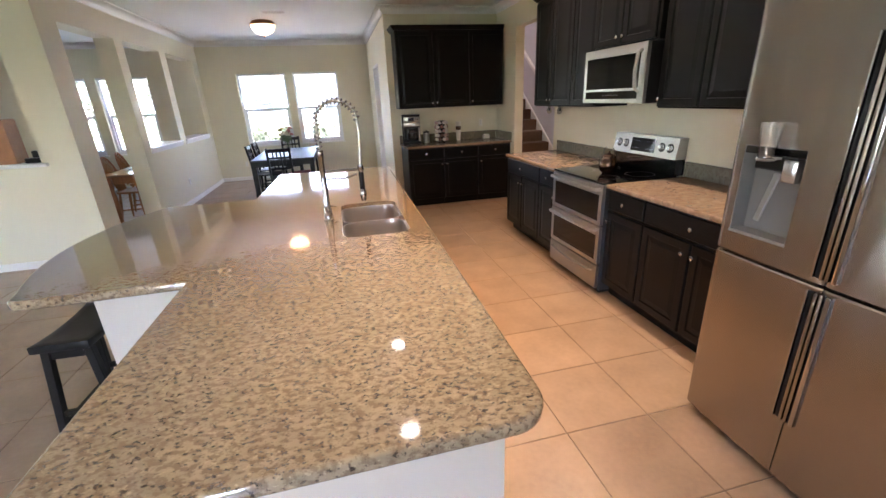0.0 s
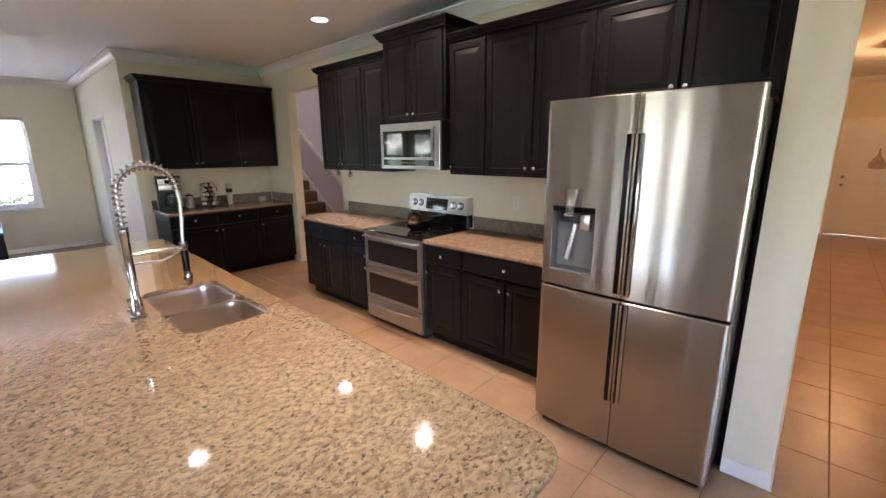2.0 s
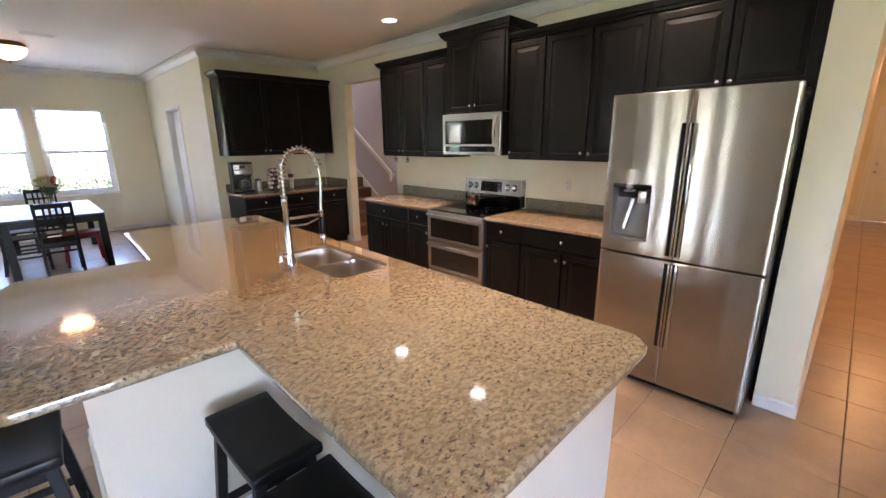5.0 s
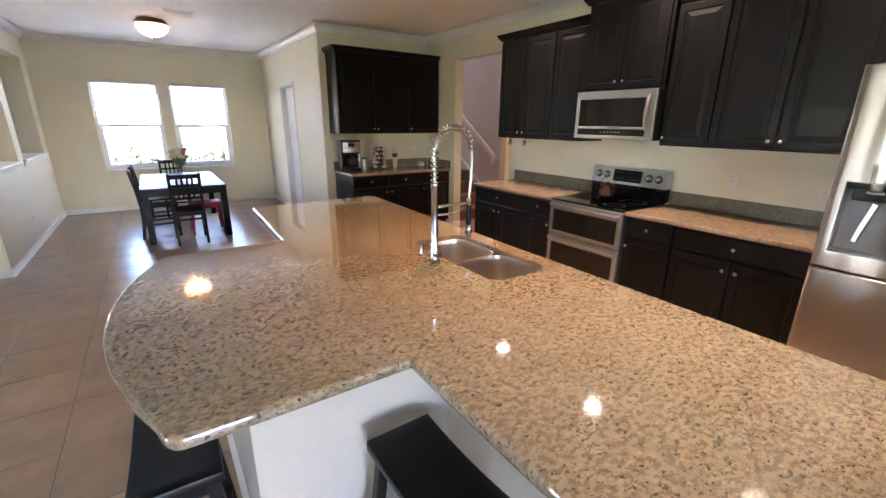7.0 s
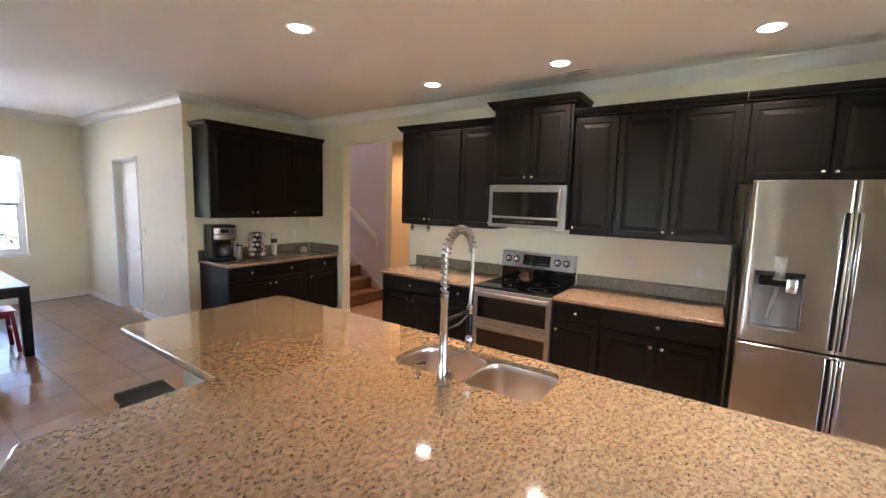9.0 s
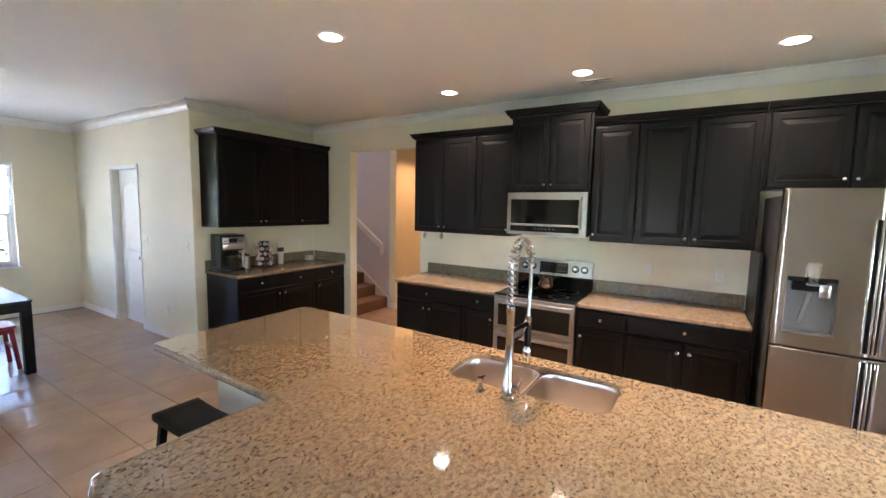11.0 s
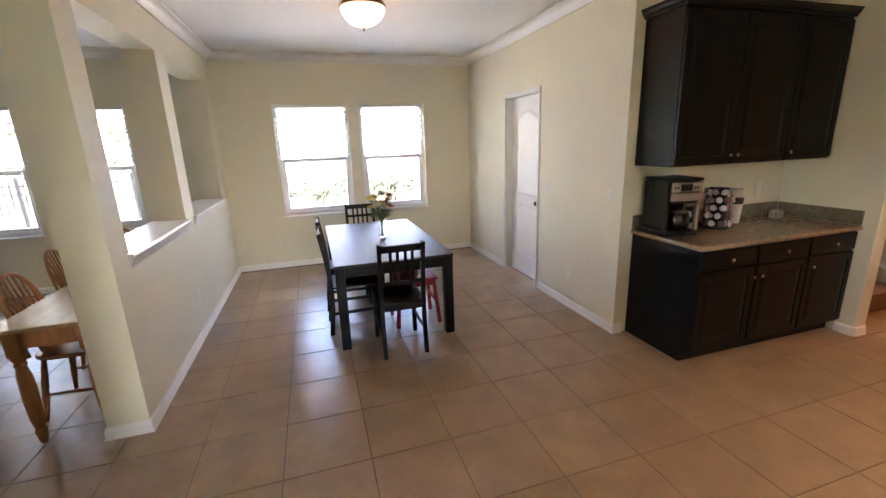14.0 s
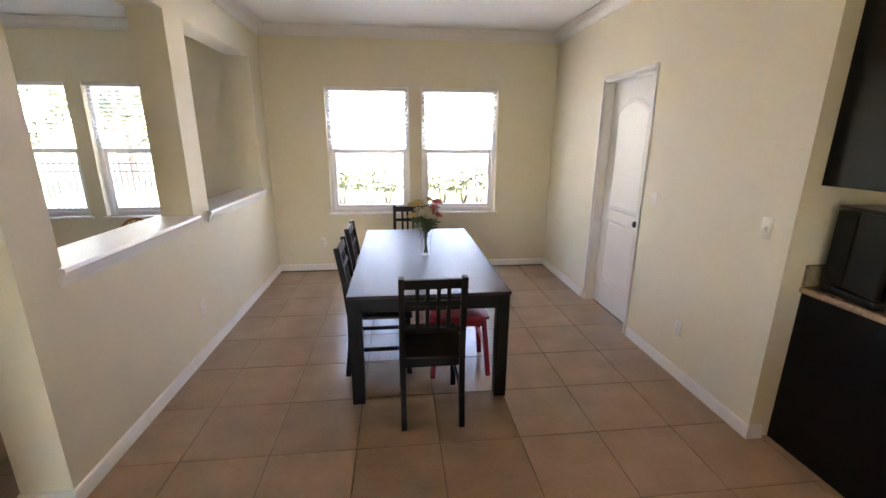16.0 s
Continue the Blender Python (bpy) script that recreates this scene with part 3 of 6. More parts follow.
bm = bmesh.new()
lathe(bm, [(0, 0), (0.10, 0.01), (0.12, 0.09), (0.06, 0.19), (0.02, 0.25), (0.012, 0.36), (0, 0.365)], 14)
bmesh.ops.scale(bm, verts=bm.verts, vec=(1, 0.15, 1))
bmesh.ops.translate(bm, verts=bm.verts, vec=(0.50, 0.03, 1.25))
orn = new("door_ornament", mesh_of("door_ornament", bm, M_BAG, 40))
orn.matrix_world = d2.matrix_world.copy()
tagged(orn, "brown woven ornament hanging on the front door", "ornament")

d3 = thing("door_3", pose(5.20, SDY1, 0, 0, 0, -90), "closed white panelled door in the stair hall", "door", "", "structure")
casing(d3, SDY1 - SDY0, 2.10)
bm = bmesh.new()
panel_door(bm, SDY1 - SDY0 - 0.02, 2.085, 0.04, True)
bmesh.ops.translate(bm, verts=bm.verts, vec=(0.01, 0.03, 0.006))
leaf = part("door_leaf", bm, M_TRIM, d3)
bm = bmesh.new()
tube(bm, [(0.08, 0.03, 0.95), (0.08, -0.03, 0.95), (0.19, -0.035, 0.95)], 0.011, 8)
part("door_handle", bm, M_NICKEL, leaf, "satin nickel lever", 40)

# stairs
st = thing("staircase", pose(3.10, 6.72, 0), "carpeted stairs with white skirting rising beside a grey wall", "staircase", "", "structure")
RISE, RUN = 0.185, 0.26
for i in range(15):
    bm = bmesh.new()
    box(bm, 0.0, 0.975, i * RUN - 0.02, (i + 1) * RUN, 0.0 if i < 3 else (i - 2) * RISE, (i + 1) * RISE, 0.015, 2)
    part("step", bm, M_CARPET, st, "", 40)
bm = bmesh.new()
L = 15
pts = [(-0.06, 0.0), (-0.06, 0.16), (L * RUN, L * RISE + 0.20), (L * RUN, L * RISE - 0.15), (0.3, 0.0)]
a = [bm.verts.new((0.976, y, z)) for y, z in pts]
b = [bm.verts.new((0.998, y, z)) for y, z in pts]
bm.faces.new(a), bm.faces.new(b[::-1])
for i in range(len(pts)):
    j = (i + 1) % len(pts)
    bm.faces.new((a[i], a[j], b[j], b[i]))
part("skirt_board", bm, M_TRIM, st)
rail = thing("handrail", pose(4.03, 6.78, 1.0), "white wooden handrail on the stair wall", "handrail", "", "structure")
bm = bmesh.new()
bar(bm, (0, 0, 0.06), (0, 3.6, 0.06 + 3.6 * RISE / RUN), 0.05, 0.065, bevel=0.012)
part("rail", bm, M_TRIM, rail)
bm = bmesh.new()
bar(bm, (0, 0.015, 0.06), (0, 0.015, -0.10), 0.05, 0.05, up=(0, 1, 0), bevel=0.01)
part("rail_end", bm, M_TRIM, rail)
bm = bmesh.new()
bar(bm, (0.058, 0.0, -0.02), (0.058, 3.6, -0.02 + 3.6 * RISE / RUN), 0.02, 0.09, bevel=0.004)
part("wall_board", bm, M_TRIM, rail)


# ---- kitchen cabinets ----
def door_front(bm, x0, x1, z0, z1, flat=False):
    """A raised-panel front, 20 mm thick, its back at y = 0."""
    t = 0.020

    def ring(i, y):
        return [bm.verts.new(v) for v in ((x0 + i, y, z0 + i), (x1 - i, y, z0 + i), (x1 - i, y, z1 - i), (x0 + i, y, z1 - i))]
    if flat:
        rs = [ring(0, 0), ring(0, -t + 0.005), ring(0.003, -t + 0.001), ring(0.006, -t)]
    else:
        rs = [ring(0, 0), ring(0, -t + 0.006), ring(0.003, -t + 0.001), ring(0.008, -t), ring(0.050, -t), ring(0.053, -t + 0.006), ring(0.060, -t + 0.0065), ring(0.088, -t + 0.002), ring(0.092, -t + 0.0012)]
    for r, s in zip(rs, rs[1:]):
        for i in range(4):
            j = (i + 1) % 4
            bm.faces.new((r[i], r[j], s[j], s[i]))
    bm.faces.new(rs[-1])
    bm.faces.new(rs[0][::-1])


def cabinet_knob(front, x, z):
    bm = bmesh.new()
    lathe(bm, [(0, 0), (0.007, 0), (0.006, 0.012), (0.010, 0.016), (0.0145, 0.022), (0.0135, 0.027), (0.008, 0.030), (0, 0.031)], 12)
    bmesh.ops.rotate(bm, verts=bm.verts, matrix=Matrix.Rotation(radians(90), 3, "X"))
    bmesh.ops.translate(bm, verts=bm.verts, vec=(x, -0.020, z))
    part("knob", bm, M_NICKEL, front, "satin nickel knob", 40)


def base_cabinet(m, w, depth, fronts, label, group="", top=0.876):
    """fronts: rows of (x0, x1, kind, knob side)."""
    ob = thing("base_cabinet", m, label, "cabinet", group)
    bm = bmesh.new()
    box(bm, 0.001, w - 0.001, 0, depth, 0.10, top)
    box(bm, 0.001, w - 0.001, 0.07, depth, 0.0, 0.10)
    part("body", bm, M_CAB, ob)
    for x0, x1, kind, side in fronts:
        bm = bmesh.new()
        z0, z1 = (0.725, 0.865) if kind == "drawer" else (0.115, 0.705)
        door_front(bm, x0 + 0.008, x1 - 0.008, z0, z1, kind == "drawer")
        f = part(kind, bm, M_CAB, ob)
        x = (x0 + x1) / 2 if side == "m" else (x0 + 0.04 if side == "l" else x1 - 0.04)
        cabinet_knob(f, x, 0.795 if kind == "drawer" else 0.635)
    return ob


CORNICE = [(0.0, 0.0), (0.018, 0.0), (0.02, 0.012), (0.035, 0.022), (0.045, 0.045), (0.052, 0.05), (0.052, 0.06), (0.0, 0.06)]


def wall_cabinet(m, w, depth, z0, z1, fronts, label, group="", crown=True, left=True, right=True, cscale=1.0, reveal=0.03):
    ob = thing("wall_cabinet", m, label, "cabinet", group)
    bm = bmesh.new()
    box(bm, 0.001, w - 0.001, 0, depth, z0, z1)
    part("body", bm, M_CAB, ob)
    for x0, x1, side in fronts:
        bm = bmesh.new()
        door_front(bm, x0 + 0.006, x1 - 0.006, z0 + 0.012, z1 - reveal)
        f = part("door", bm, M_CAB, ob)
        cabinet_knob(f, x0 + 0.035 if side == "l" else x1 - 0.035, z0 + 0.065)
    if crown:
        bm = bmesh.new()
        path = ([(0.002, depth - 0.001)] if left else []) + [(0.002, -0.004), (w - 0.002, -0.004)] + ([(w - 0.002, depth - 0.001)] if right else [])
        sweep(bm, path, [(-u * cscale - 0.0005, v * cscale) for u, v in CORNICE], z1 - 0.012)
        part("cornice", bm, M_CAB, ob)
    return ob


def at_wall(y_left, x):
    """A pose on the kitchen side wall: local x runs towards the fridge."""
    return pose(x, y_left, 0, 0, 0, -90)


BF = 2.315
ESP = "espresso-stained base cabinet with raised-panel doors and nickel knobs"
base_cabinet(at_wall(5.105, BF), 0.845, WX - BF, [(0, 0.845, "drawer", "m"), (0, 0.4225, "door", "r"), (0.4225, 0.845, "door", "l")], "espresso-stained double base cabinet beside the doorway", "kitchen base cabinets")
base_cabinet(at_wall(4.26, BF), 0.37, WX - BF, [(0, 0.37, "drawer", "m"), (0, 0.37, "door", "r")], "narrow " + ESP, "kitchen base cabinets")
base_cabinet(at_wall(3.115, BF), 0.40, WX - BF, [(0, 0.40, "drawer", "m"), (0, 0.40, "door", "l")], "narrow " + ESP, "kitchen base cabinets")
base_cabinet(at_wall(2.715, BF), 0.83, WX - BF, [(0, 0.83, "drawer", "m"), (0, 0.415, "door", "r"), (0.415, 0.83, "door", "l")], "wide " + ESP, "kitchen base cabinets")

UF, UZ0, UZ1 = 2.635, 1.435, 2.495
UPP = "espresso-stained wall cabinet with raised-panel doors"
wall_cabinet(at_wall(5.105, UF), 1.205, WX - UF, UZ0, UZ1, [(0, 0.39, "r"), (0.39, 0.80, "l"), (0.80, 1.205, "r")], UPP + " beside the doorway", "kitchen wall cabinets", right=False)
wall_cabinet(at_wall(3.90, 2.58), 0.78, WX - 2.58, 1.885, 2.615, [(0.02, 0.39, "r"), (0.39, 0.76, "l")], "taller espresso wall cabinet above the microwave", "kitchen wall cabinets", cscale=1.15)
wall_cabinet(at_wall(3.12, UF), 1.235, WX - UF, UZ0, UZ1, [(0, 0.375, "l"), (0.375, 0.80, "r"), (0.80, 1.225, "l")], UPP + " between microwave and fridge", "kitchen wall cabinets", left=False, right=False)
wall_cabinet(at_wall(1.885, UF), 0.97, WX - UF, 1.905, UZ1, [(0.02, 0.49, "r"), (0.49, 0.95, "l")], "short espresso wall cabinet above the fridge", "kitchen wall cabinets", left=False, right=False)
bm = bmesh.new()
box(bm, 2.25, WX, 0.897, 0.913, 0, UZ1 + 0.03, 0.002)
tagged(new("fridge_end_panel", mesh_of("fridge_end_panel", bm, M_CAB)), "tall dark espresso panel beside the fridge", "cabinet panel")
bm = bmesh.new()
box(bm, BF + 0.01, WX, 1.862, 1.880, 0, UZ0 + 0.002, 0.002)
tagged(new("fridge_end_panel", mesh_of("fridge_end_panel", bm, M_CAB)), "dark espresso panel between counter and fridge", "cabinet panel")

# coffee bar cabinets
BARF = 6.585
base_cabinet(pose(1.335, BARF, 0), 0.545, BY - BARF, [(0, 0.545, "drawer", "m"), (0, 0.545, "door", "r")], "espresso-stained coffee bar base cabinet with nickel knobs", "coffee bar cabinets")
base_cabinet(pose(1.88, BARF, 0), 0.54, BY - BARF, [(0, 0.54, "drawer", "m"), (0, 0.54, "door", "l")], "espresso-stained coffee bar base cabinet with nickel knobs", "coffee bar cabinets")
base_cabinet(pose(2.42, BARF, 0), 0.53, BY - BARF, [(0, 0.53, "drawer", "m"), (0, 0.53, "door", "l")], "espresso-stained coffee bar base cabinet with nickel knobs", "coffee bar cabinets")
wall_cabinet(pose(1.30, 6.87, 0), 1.63, BY - 6.87, UZ0, UZ1, [(0, 0.54, "r"), (0.54, 1.09, "l"), (1.09, 1.63, "l")], UPP + " above the coffee bar", "coffee bar cabinets", right=False)


# counters
def rounded(points, radius, seg=6):
    """A plan outline with its corners rounded; radius: one for each corner."""
    out = []
    n = len(points)
    for i, p in enumerate(points):
        p, a, b = Vector(p), Vector(points[i - 1]), Vector(points[(i + 1) % n])
        r = radius[i]
        if r <= 0:
            out.append((p.x, p.y))
            continue
        u, v = (a - p).normalized(), (b - p).normalized()
        half = math.acos(max(-1, min(1, u.dot(v)))) / 2
        d = r / math.tan(half)
        c = p + (u + v).normalized() * (r / math.sin(half))
        s, e = p + u * d, p + v * d
        a0 = math.atan2(s.y - c.y, s.x - c.x)
        a1 = math.atan2(e.y - c.y, e.x - c.x)
        da = (a1 - a0 + math.pi) % (2 * math.pi) - math.pi
        for k in range(seg + 1):
            t = a0 + da * k / seg
            out.append((c.x + r * math.cos(t), c.y + r * math.sin(t)))
    return out


def counter(name, outline, label, material, splash=()):
    ob = thing(name, pose(0, 0, 0), label, "countertop")
    bm = bmesh.new()
    slab(bm, outline, 0.878, 0.914, 0.012)
    part("worktop", bm, material, ob, "", 40)
    for s in splash:
        bpart("backsplash", ob, M_SPLASH, s, 0.005, "grey-green mottled backsplash", 2)
    return ob


CF = 2.275
counter("countertop", rounded([(CF, 3.89), (WX - 0.001, 3.89), (WX - 0.001, 5.13), (CF, 5.13)], [0, 0, 0, 0.03]), "tan mottled stone-look countertop beside the range", M_LAMINATE, [(WX - 0.022, WX - 0.001, 3.90, 5.12, 0.915, 1.03)])
counter("countertop", rounded([(CF, 1.884), (WX - 0.001, 1.884), (WX - 0.001, 3.117), (CF, 3.117)], [0.02, 0, 0, 0]), "tan mottled stone-look countertop beside the fridge", M_LAMINATE, [(WX - 0.022, WX - 0.001, 1.89, 3.11, 0.915, 1.03)])
counter("countertop", rounded([(1.315, 6.548), (2.955, 6.548), (2.955, BY - 0.001), (1.315, BY - 0.001)], [0.04, 0, 0, 0]), "tan mottled stone-look coffee bar countertop", M_LAMINATE, [(1.32, 2.94, BY - 0.022, BY - 0.001, 0.915, 1.03), (WX - 0.022, WX - 0.001, 6.56, BY - 0.025, 0.915, 1.03)])

# island
B0, B1 = 2.180, 3.742
arc = [(-1.085 + 0.170 * ((y - 2.94) / 0.74) ** 2, y) for y in [3.60 - 1.33 * k / 12 for k in range(13)]]
isl = [(-0.306, 1.070), (0.770, 1.078), (0.858, 4.895), (-0.253, 4.878), (-0.288, B1), (-0.895, B1)] + arc + [(-0.925, B0), (-0.300, B0)]
radii = [0.07, 0.10, 0.07, 0.05, 0.0, 0.05] + [0.0] * 13 + [0.05, 0.0]
outline = rounded(isl, radii)
island_top = thing("island_countertop", pose(0, 0, 0), "large speckled beige granite island top with a curved bar", "countertop")
bm = bmesh.new()
slab(bm, outline, 0.872, 0.914, 0.014)
top = part("worktop", bm, M_GRANITE, island_top, "", 40)

SX0, SX1, SY0, SY1, SM = 0.335, 0.695, 2.51, 3.275, 2.885
cut_bm = bmesh.new()
slab(cut_bm, rounded([(SX0, SY0), (SX1, SY0), (SX1, SY1), (SX0, SY1)], [0.075] * 4, 8), 0.80, 1.0)
cutter = bpy.data.objects.new("cut", mesh_of("cut", cut_bm, M_GRANITE))
scene.collection.objects.link(cutter)
mod = top.modifiers.new("hole", "BOOLEAN")
mod.operation, mod.object, mod.solver = "DIFFERENCE", cutter, "EXACT"
dg = bpy.context.evaluated_depsgraph_get()
cut_me = bpy.data.meshes.new_from_object(top.evaluated_get(dg))
top.modifiers.clear()
for f in cut_me.polygons:
    f.use_smooth = abs(f.normal.z) < 0.98
top.data = cut_me
bpy.data.objects.remove(cutter)

ib = thing("kitchen_island", pose(0, 0, 0), "white painted island base with drywall panels and baseboard", "island")
bm = bmesh.new()
for b in ((-0.03, 0.68, 1.165, 4.60, 0.0, 0.66), (-0.03, 0.30, 1.165, 4.60, 0.66, 0.871), (0.30, 0.68, 1.165, 2.47, 0.66, 0.871), (0.30, 0.68, 3.315, 4.60, 0.66, 0.871)):
    box(bm, *b)
part("cabinet_block", bm, M_ISLAND, ib)
bm = bmesh.new()
box(bm, -0.74, -0.03, 2.36, 3.48, 0.0, 0.871)
part("bar_block", bm, M_ISLAND, ib)
bm = bmesh.new()
sweep(bm, [(0.68, 1.165), (-0.03, 1.165), (-0.03, 2.36), (-0.74, 2.36), (-0.74, 3.48), (-0.03, 3.48), (-0.03, 4.60), (0.68, 4.60)], [(u + 0.0005, v) for u, v in BASE], 0)
part("baseboard_strip", bm, M_TRIM, ib, "", 40)

# sink
sk = thing("double_sink", pose(0, 0, 0), "undermount brushed steel double-bowl kitchen sink", "sink")


def basin(y0, y1, lip):
    bm = bmesh.new()
    x0, x1 = SX0 + 0.006, SX1 - 0.006
    o = rounded([(x0, y0), (x1, y0), (x1, y1), (x0, y1)], [0.075] * 4, 8)
    cx, cy = (SX0 + SX1) / 2, (y0 + y1) / 2
    levels = [(1.035, lip), (1.0, lip), (0.988, lip - 0.006), (0.978, lip - 0.03), (0.955, 0.715), (0.93, 0.698), (0.86, 0.690), (0.2, 0.684)]
    rings = [[bm.verts.new((cx + (x - cx) * s, cy + (y - cy) * s, z)) for x, y in o] for s, z in levels]
    for a, b in zip(rings, rings[1:]):
        for i in range(len(o)):
            j = (i + 1) % len(o)
            bm.faces.new((a[i], a[j], b[j], b[i]))
    bm.faces.new(rings[-1])
    p = part("bowl", bm, M_BASIN, sk, "", 60)
    bm = bmesh.new()
    lathe(bm, [(0, 0.004), (0.02, 0.004), (0.03, 0.006), (0.042, 0.004), (0.045, 0.0)], 20, (cx, cy, 0.684))
    part("drain", bm, M_CHROME, p, "round chrome drain", 40)


basin(SY0 + 0.006, SM - 0.010, 0.8900)
basin(SM + 0.010, SY1 - 0.006, 0.8885)

# faucet
fa = thing("spring_faucet", pose(0.262, 2.905, 0.914), "tall chrome spring pull-down kitchen faucet", "faucet")
bm = bmesh.new()
lathe(bm, [(0, 0), (0.030, 0), (0.030, 0.008), (0.024, 0.012), (0.023, 0.07), (0.018, 0.08), (0.0165, 0.36), (0.019, 0.365), (0.019, 0.40), (0.013, 0.405), (0, 0.405)], 20)
part("body", bm, M_CHROME, fa, "", 40)
R = 0.112
arcp = [(0, 0, 0.40 + 0.02 * k) for k in range(8)] + [(R - R * math.cos(math.pi * k / 20), 0, 0.555 + R * math.sin(math.pi * k / 20)) for k in range(21)]
hose = arcp + [(2 * R + 0.004, 0, 0.50), (2 * R + 0.002, 0, 0.42), (2 * R - 0.006, 0, 0.34), (2 * R - 0.008, 0, 0.28)]
bm = bmesh.new()
tube(bm, hose, 0.0085, 10)
part("hose", bm, M_NICKEL, fa, "grey flexible hose", 60)
dense = []
for a, b in zip(arcp, arcp[1:]):
    for k in range(12):
        dense.append(Vector(a).lerp(Vector(b), k / 12))
coil, turn = [], 0.0
for i, p in enumerate(dense[:-1]):
    d = (dense[i + 1] - p).normalized()
    s = Vector((0, 1, 0))
    u = s.cross(d)
    turn += (dense[i + 1] - p).length / 0.0235 * 2 * math.pi
    coil.append(p + 0.0170 * (math.cos(turn) * s + math.sin(turn) * u))
bm = bmesh.new()
tube(bm, coil, 0.0040, 6)
part("spring", bm, M_CHROME, fa, "bright chrome coil spring", 80)
bm = bmesh.new()
lathe(bm, [(0, 0.10), (0.015, 0.10), (0.017, 0.12), (0.020, 0.125), (0.020, 0.155), (0.0135, 0.165), (0.0135, 0.275), (0.017, 0.28), (0.017, 0.31), (0.0, 0.315)], 16, (2 * R - 0.008, 0, 0))
part("spray_head", bm, M_CHROME, fa, "", 40)
bm = bmesh.new()
lathe(bm, [(0.0145, 0.17), (0.0155, 0.175), (0.0155, 0.265), (0.0145, 0.27)], 16, (2 * R - 0.008, 0, 0))
part("grip", bm, M_BLACKPLASTIC, fa, "black rubber grip", 40)
bm = bmesh.new()
tube(bm, [(0, 0, 0.285), (2 * R - 0.008, 0, 0.285)], 0.0085, 10)
tube(bm, [(0.0, 0, 0.245), (0.12, 0, 0.238), (2 * R - 0.03, 0, 0.262)], 0.006, 8)
part("support_arm", bm, M_CHROME, fa, "", 60)
bm = bmesh.new()
tube(bm, [(0, 0, 0.045), (0.0, -0.045, 0.048)], 0.017, 14)
tube(bm, [(0.0, -0.043, 0.05), (-0.012, -0.062, 0.10)], [0.007, 0.005], 8)
part("lever", bm, M_CHROME, fa, "", 60)
sd = thing("soap_dispenser", pose(0.262, 3.035, 0.914), "small chrome soap dispenser beside the faucet", "soap dispenser")
bm = bmesh.new()
lathe(bm, [(0, 0), (0.021, 0), (0.021, 0.006), (0.012, 0.010), (0.010, 0.04), (0.015, 0.043), (0.015, 0.06), (0.0, 0.062)], 16)
part("pump", bm, M_CHROME, sd, "", 40)
bm = bmesh.new()
tube(bm, [(0.0, 0, 0.053), (0.03, 0, 0.056), (0.05, 0, 0.048)], 0.0055, 8)
part("spout", bm, M_CHROME, sd, "", 60)

# ---- appliances ----
FR0, FR1, FRX, FRM = 0.921, 1.830, 1.935, 1.378
fr = thing("refrigerator", pose(FRX, FR1, 0, 0, 0, -90), "stainless steel four-door refrigerator with water dispenser", "refrigerator")
fw = FR1 - FR0
bm = bmesh.new()
box(bm, 0.006, fw - 0.006, 0.105, 0.98, 0.045, 1.842, 0.006)
part("body", bm, M_FRIDGESIDE, fr, "grey painted steel case")
bm = bmesh.new()
box(bm, 0.03, fw - 0.03, 0.07, 0.9, 0.0, 0.05)
part("plinth", bm, M_BLACKPLASTIC, fr)
ML = FR1 - FRM


def fridge_door(name, x0, x1, z0, z1, hole=None):
    """A softly bowed steel door; hole leaves the dispenser's recess open."""
    xs_ = [x0, x0 + 0.006, x0 + 0.02] + [x0 + (x1 - x0) * k / 48 for k in range(3, 46)] + [x1 - 0.02, x1 - 0.006, x1]
    zs_ = [z0, z0 + 0.006, z1 - 0.006, z1]
    if hole:
        xs_ = sorted([x for x in xs_ if not hole[0] - 0.012 < x < hole[0] + 0.012 and not hole[1] - 0.012 < x < hole[1] + 0.012] + [hole[0], hole[1]])
        zs_ = sorted(zs_ + [hole[2], hole[3]])

    def front(x, z):
        e = min(x - x0, x1 - x) / 0.02
        f = 0.007 * (1 - math.sin(max(0.0, min(1.0, e)) * math.pi / 2))
        bow = 0.014 * ((x / fw - 0.5) * 2) ** 2
        if z in (z0, z1):
            f += 0.005
        wave = 0.0009 * math.sin(x * 22 + 0.6) + 0.00028 * math.sin(x * 61 + 1.9)
        return f + bow + wave
    bm = bmesh.new()
    grid = [[bm.verts.new((x, front(x, z), z)) for z in zs_] for x in xs_]
    for i in range(len(xs_) - 1):
        for j in range(len(zs_) - 1):
            if hole and hole[0] <= xs_[i] < hole[1] - 1e-6 and hole[2] <= zs_[j] < hole[3] - 1e-6:
                continue
            bm.faces.new((grid[i][j], grid[i + 1][j], grid[i + 1][j + 1], grid[i][j + 1]))
    edge = [e for e in bm.edges if e.is_boundary]
    rim = [e for e in edge if all(abs(v.co.x - x0) < 1e-6 or abs(v.co.x - x1) < 1e-6 or abs(v.co.z - z0) < 1e-6 or abs(v.co.z - z1) < 1e-6 for v in e.verts)]
    r = bmesh.ops.extrude_edge_only(bm, edges=rim)
    for g in r["geom"]:
        if isinstance(g, bmesh.types.BMVert):
            g.co.y = 0.10
    return part(name, bm, M_STEEL, fr, "", 35)


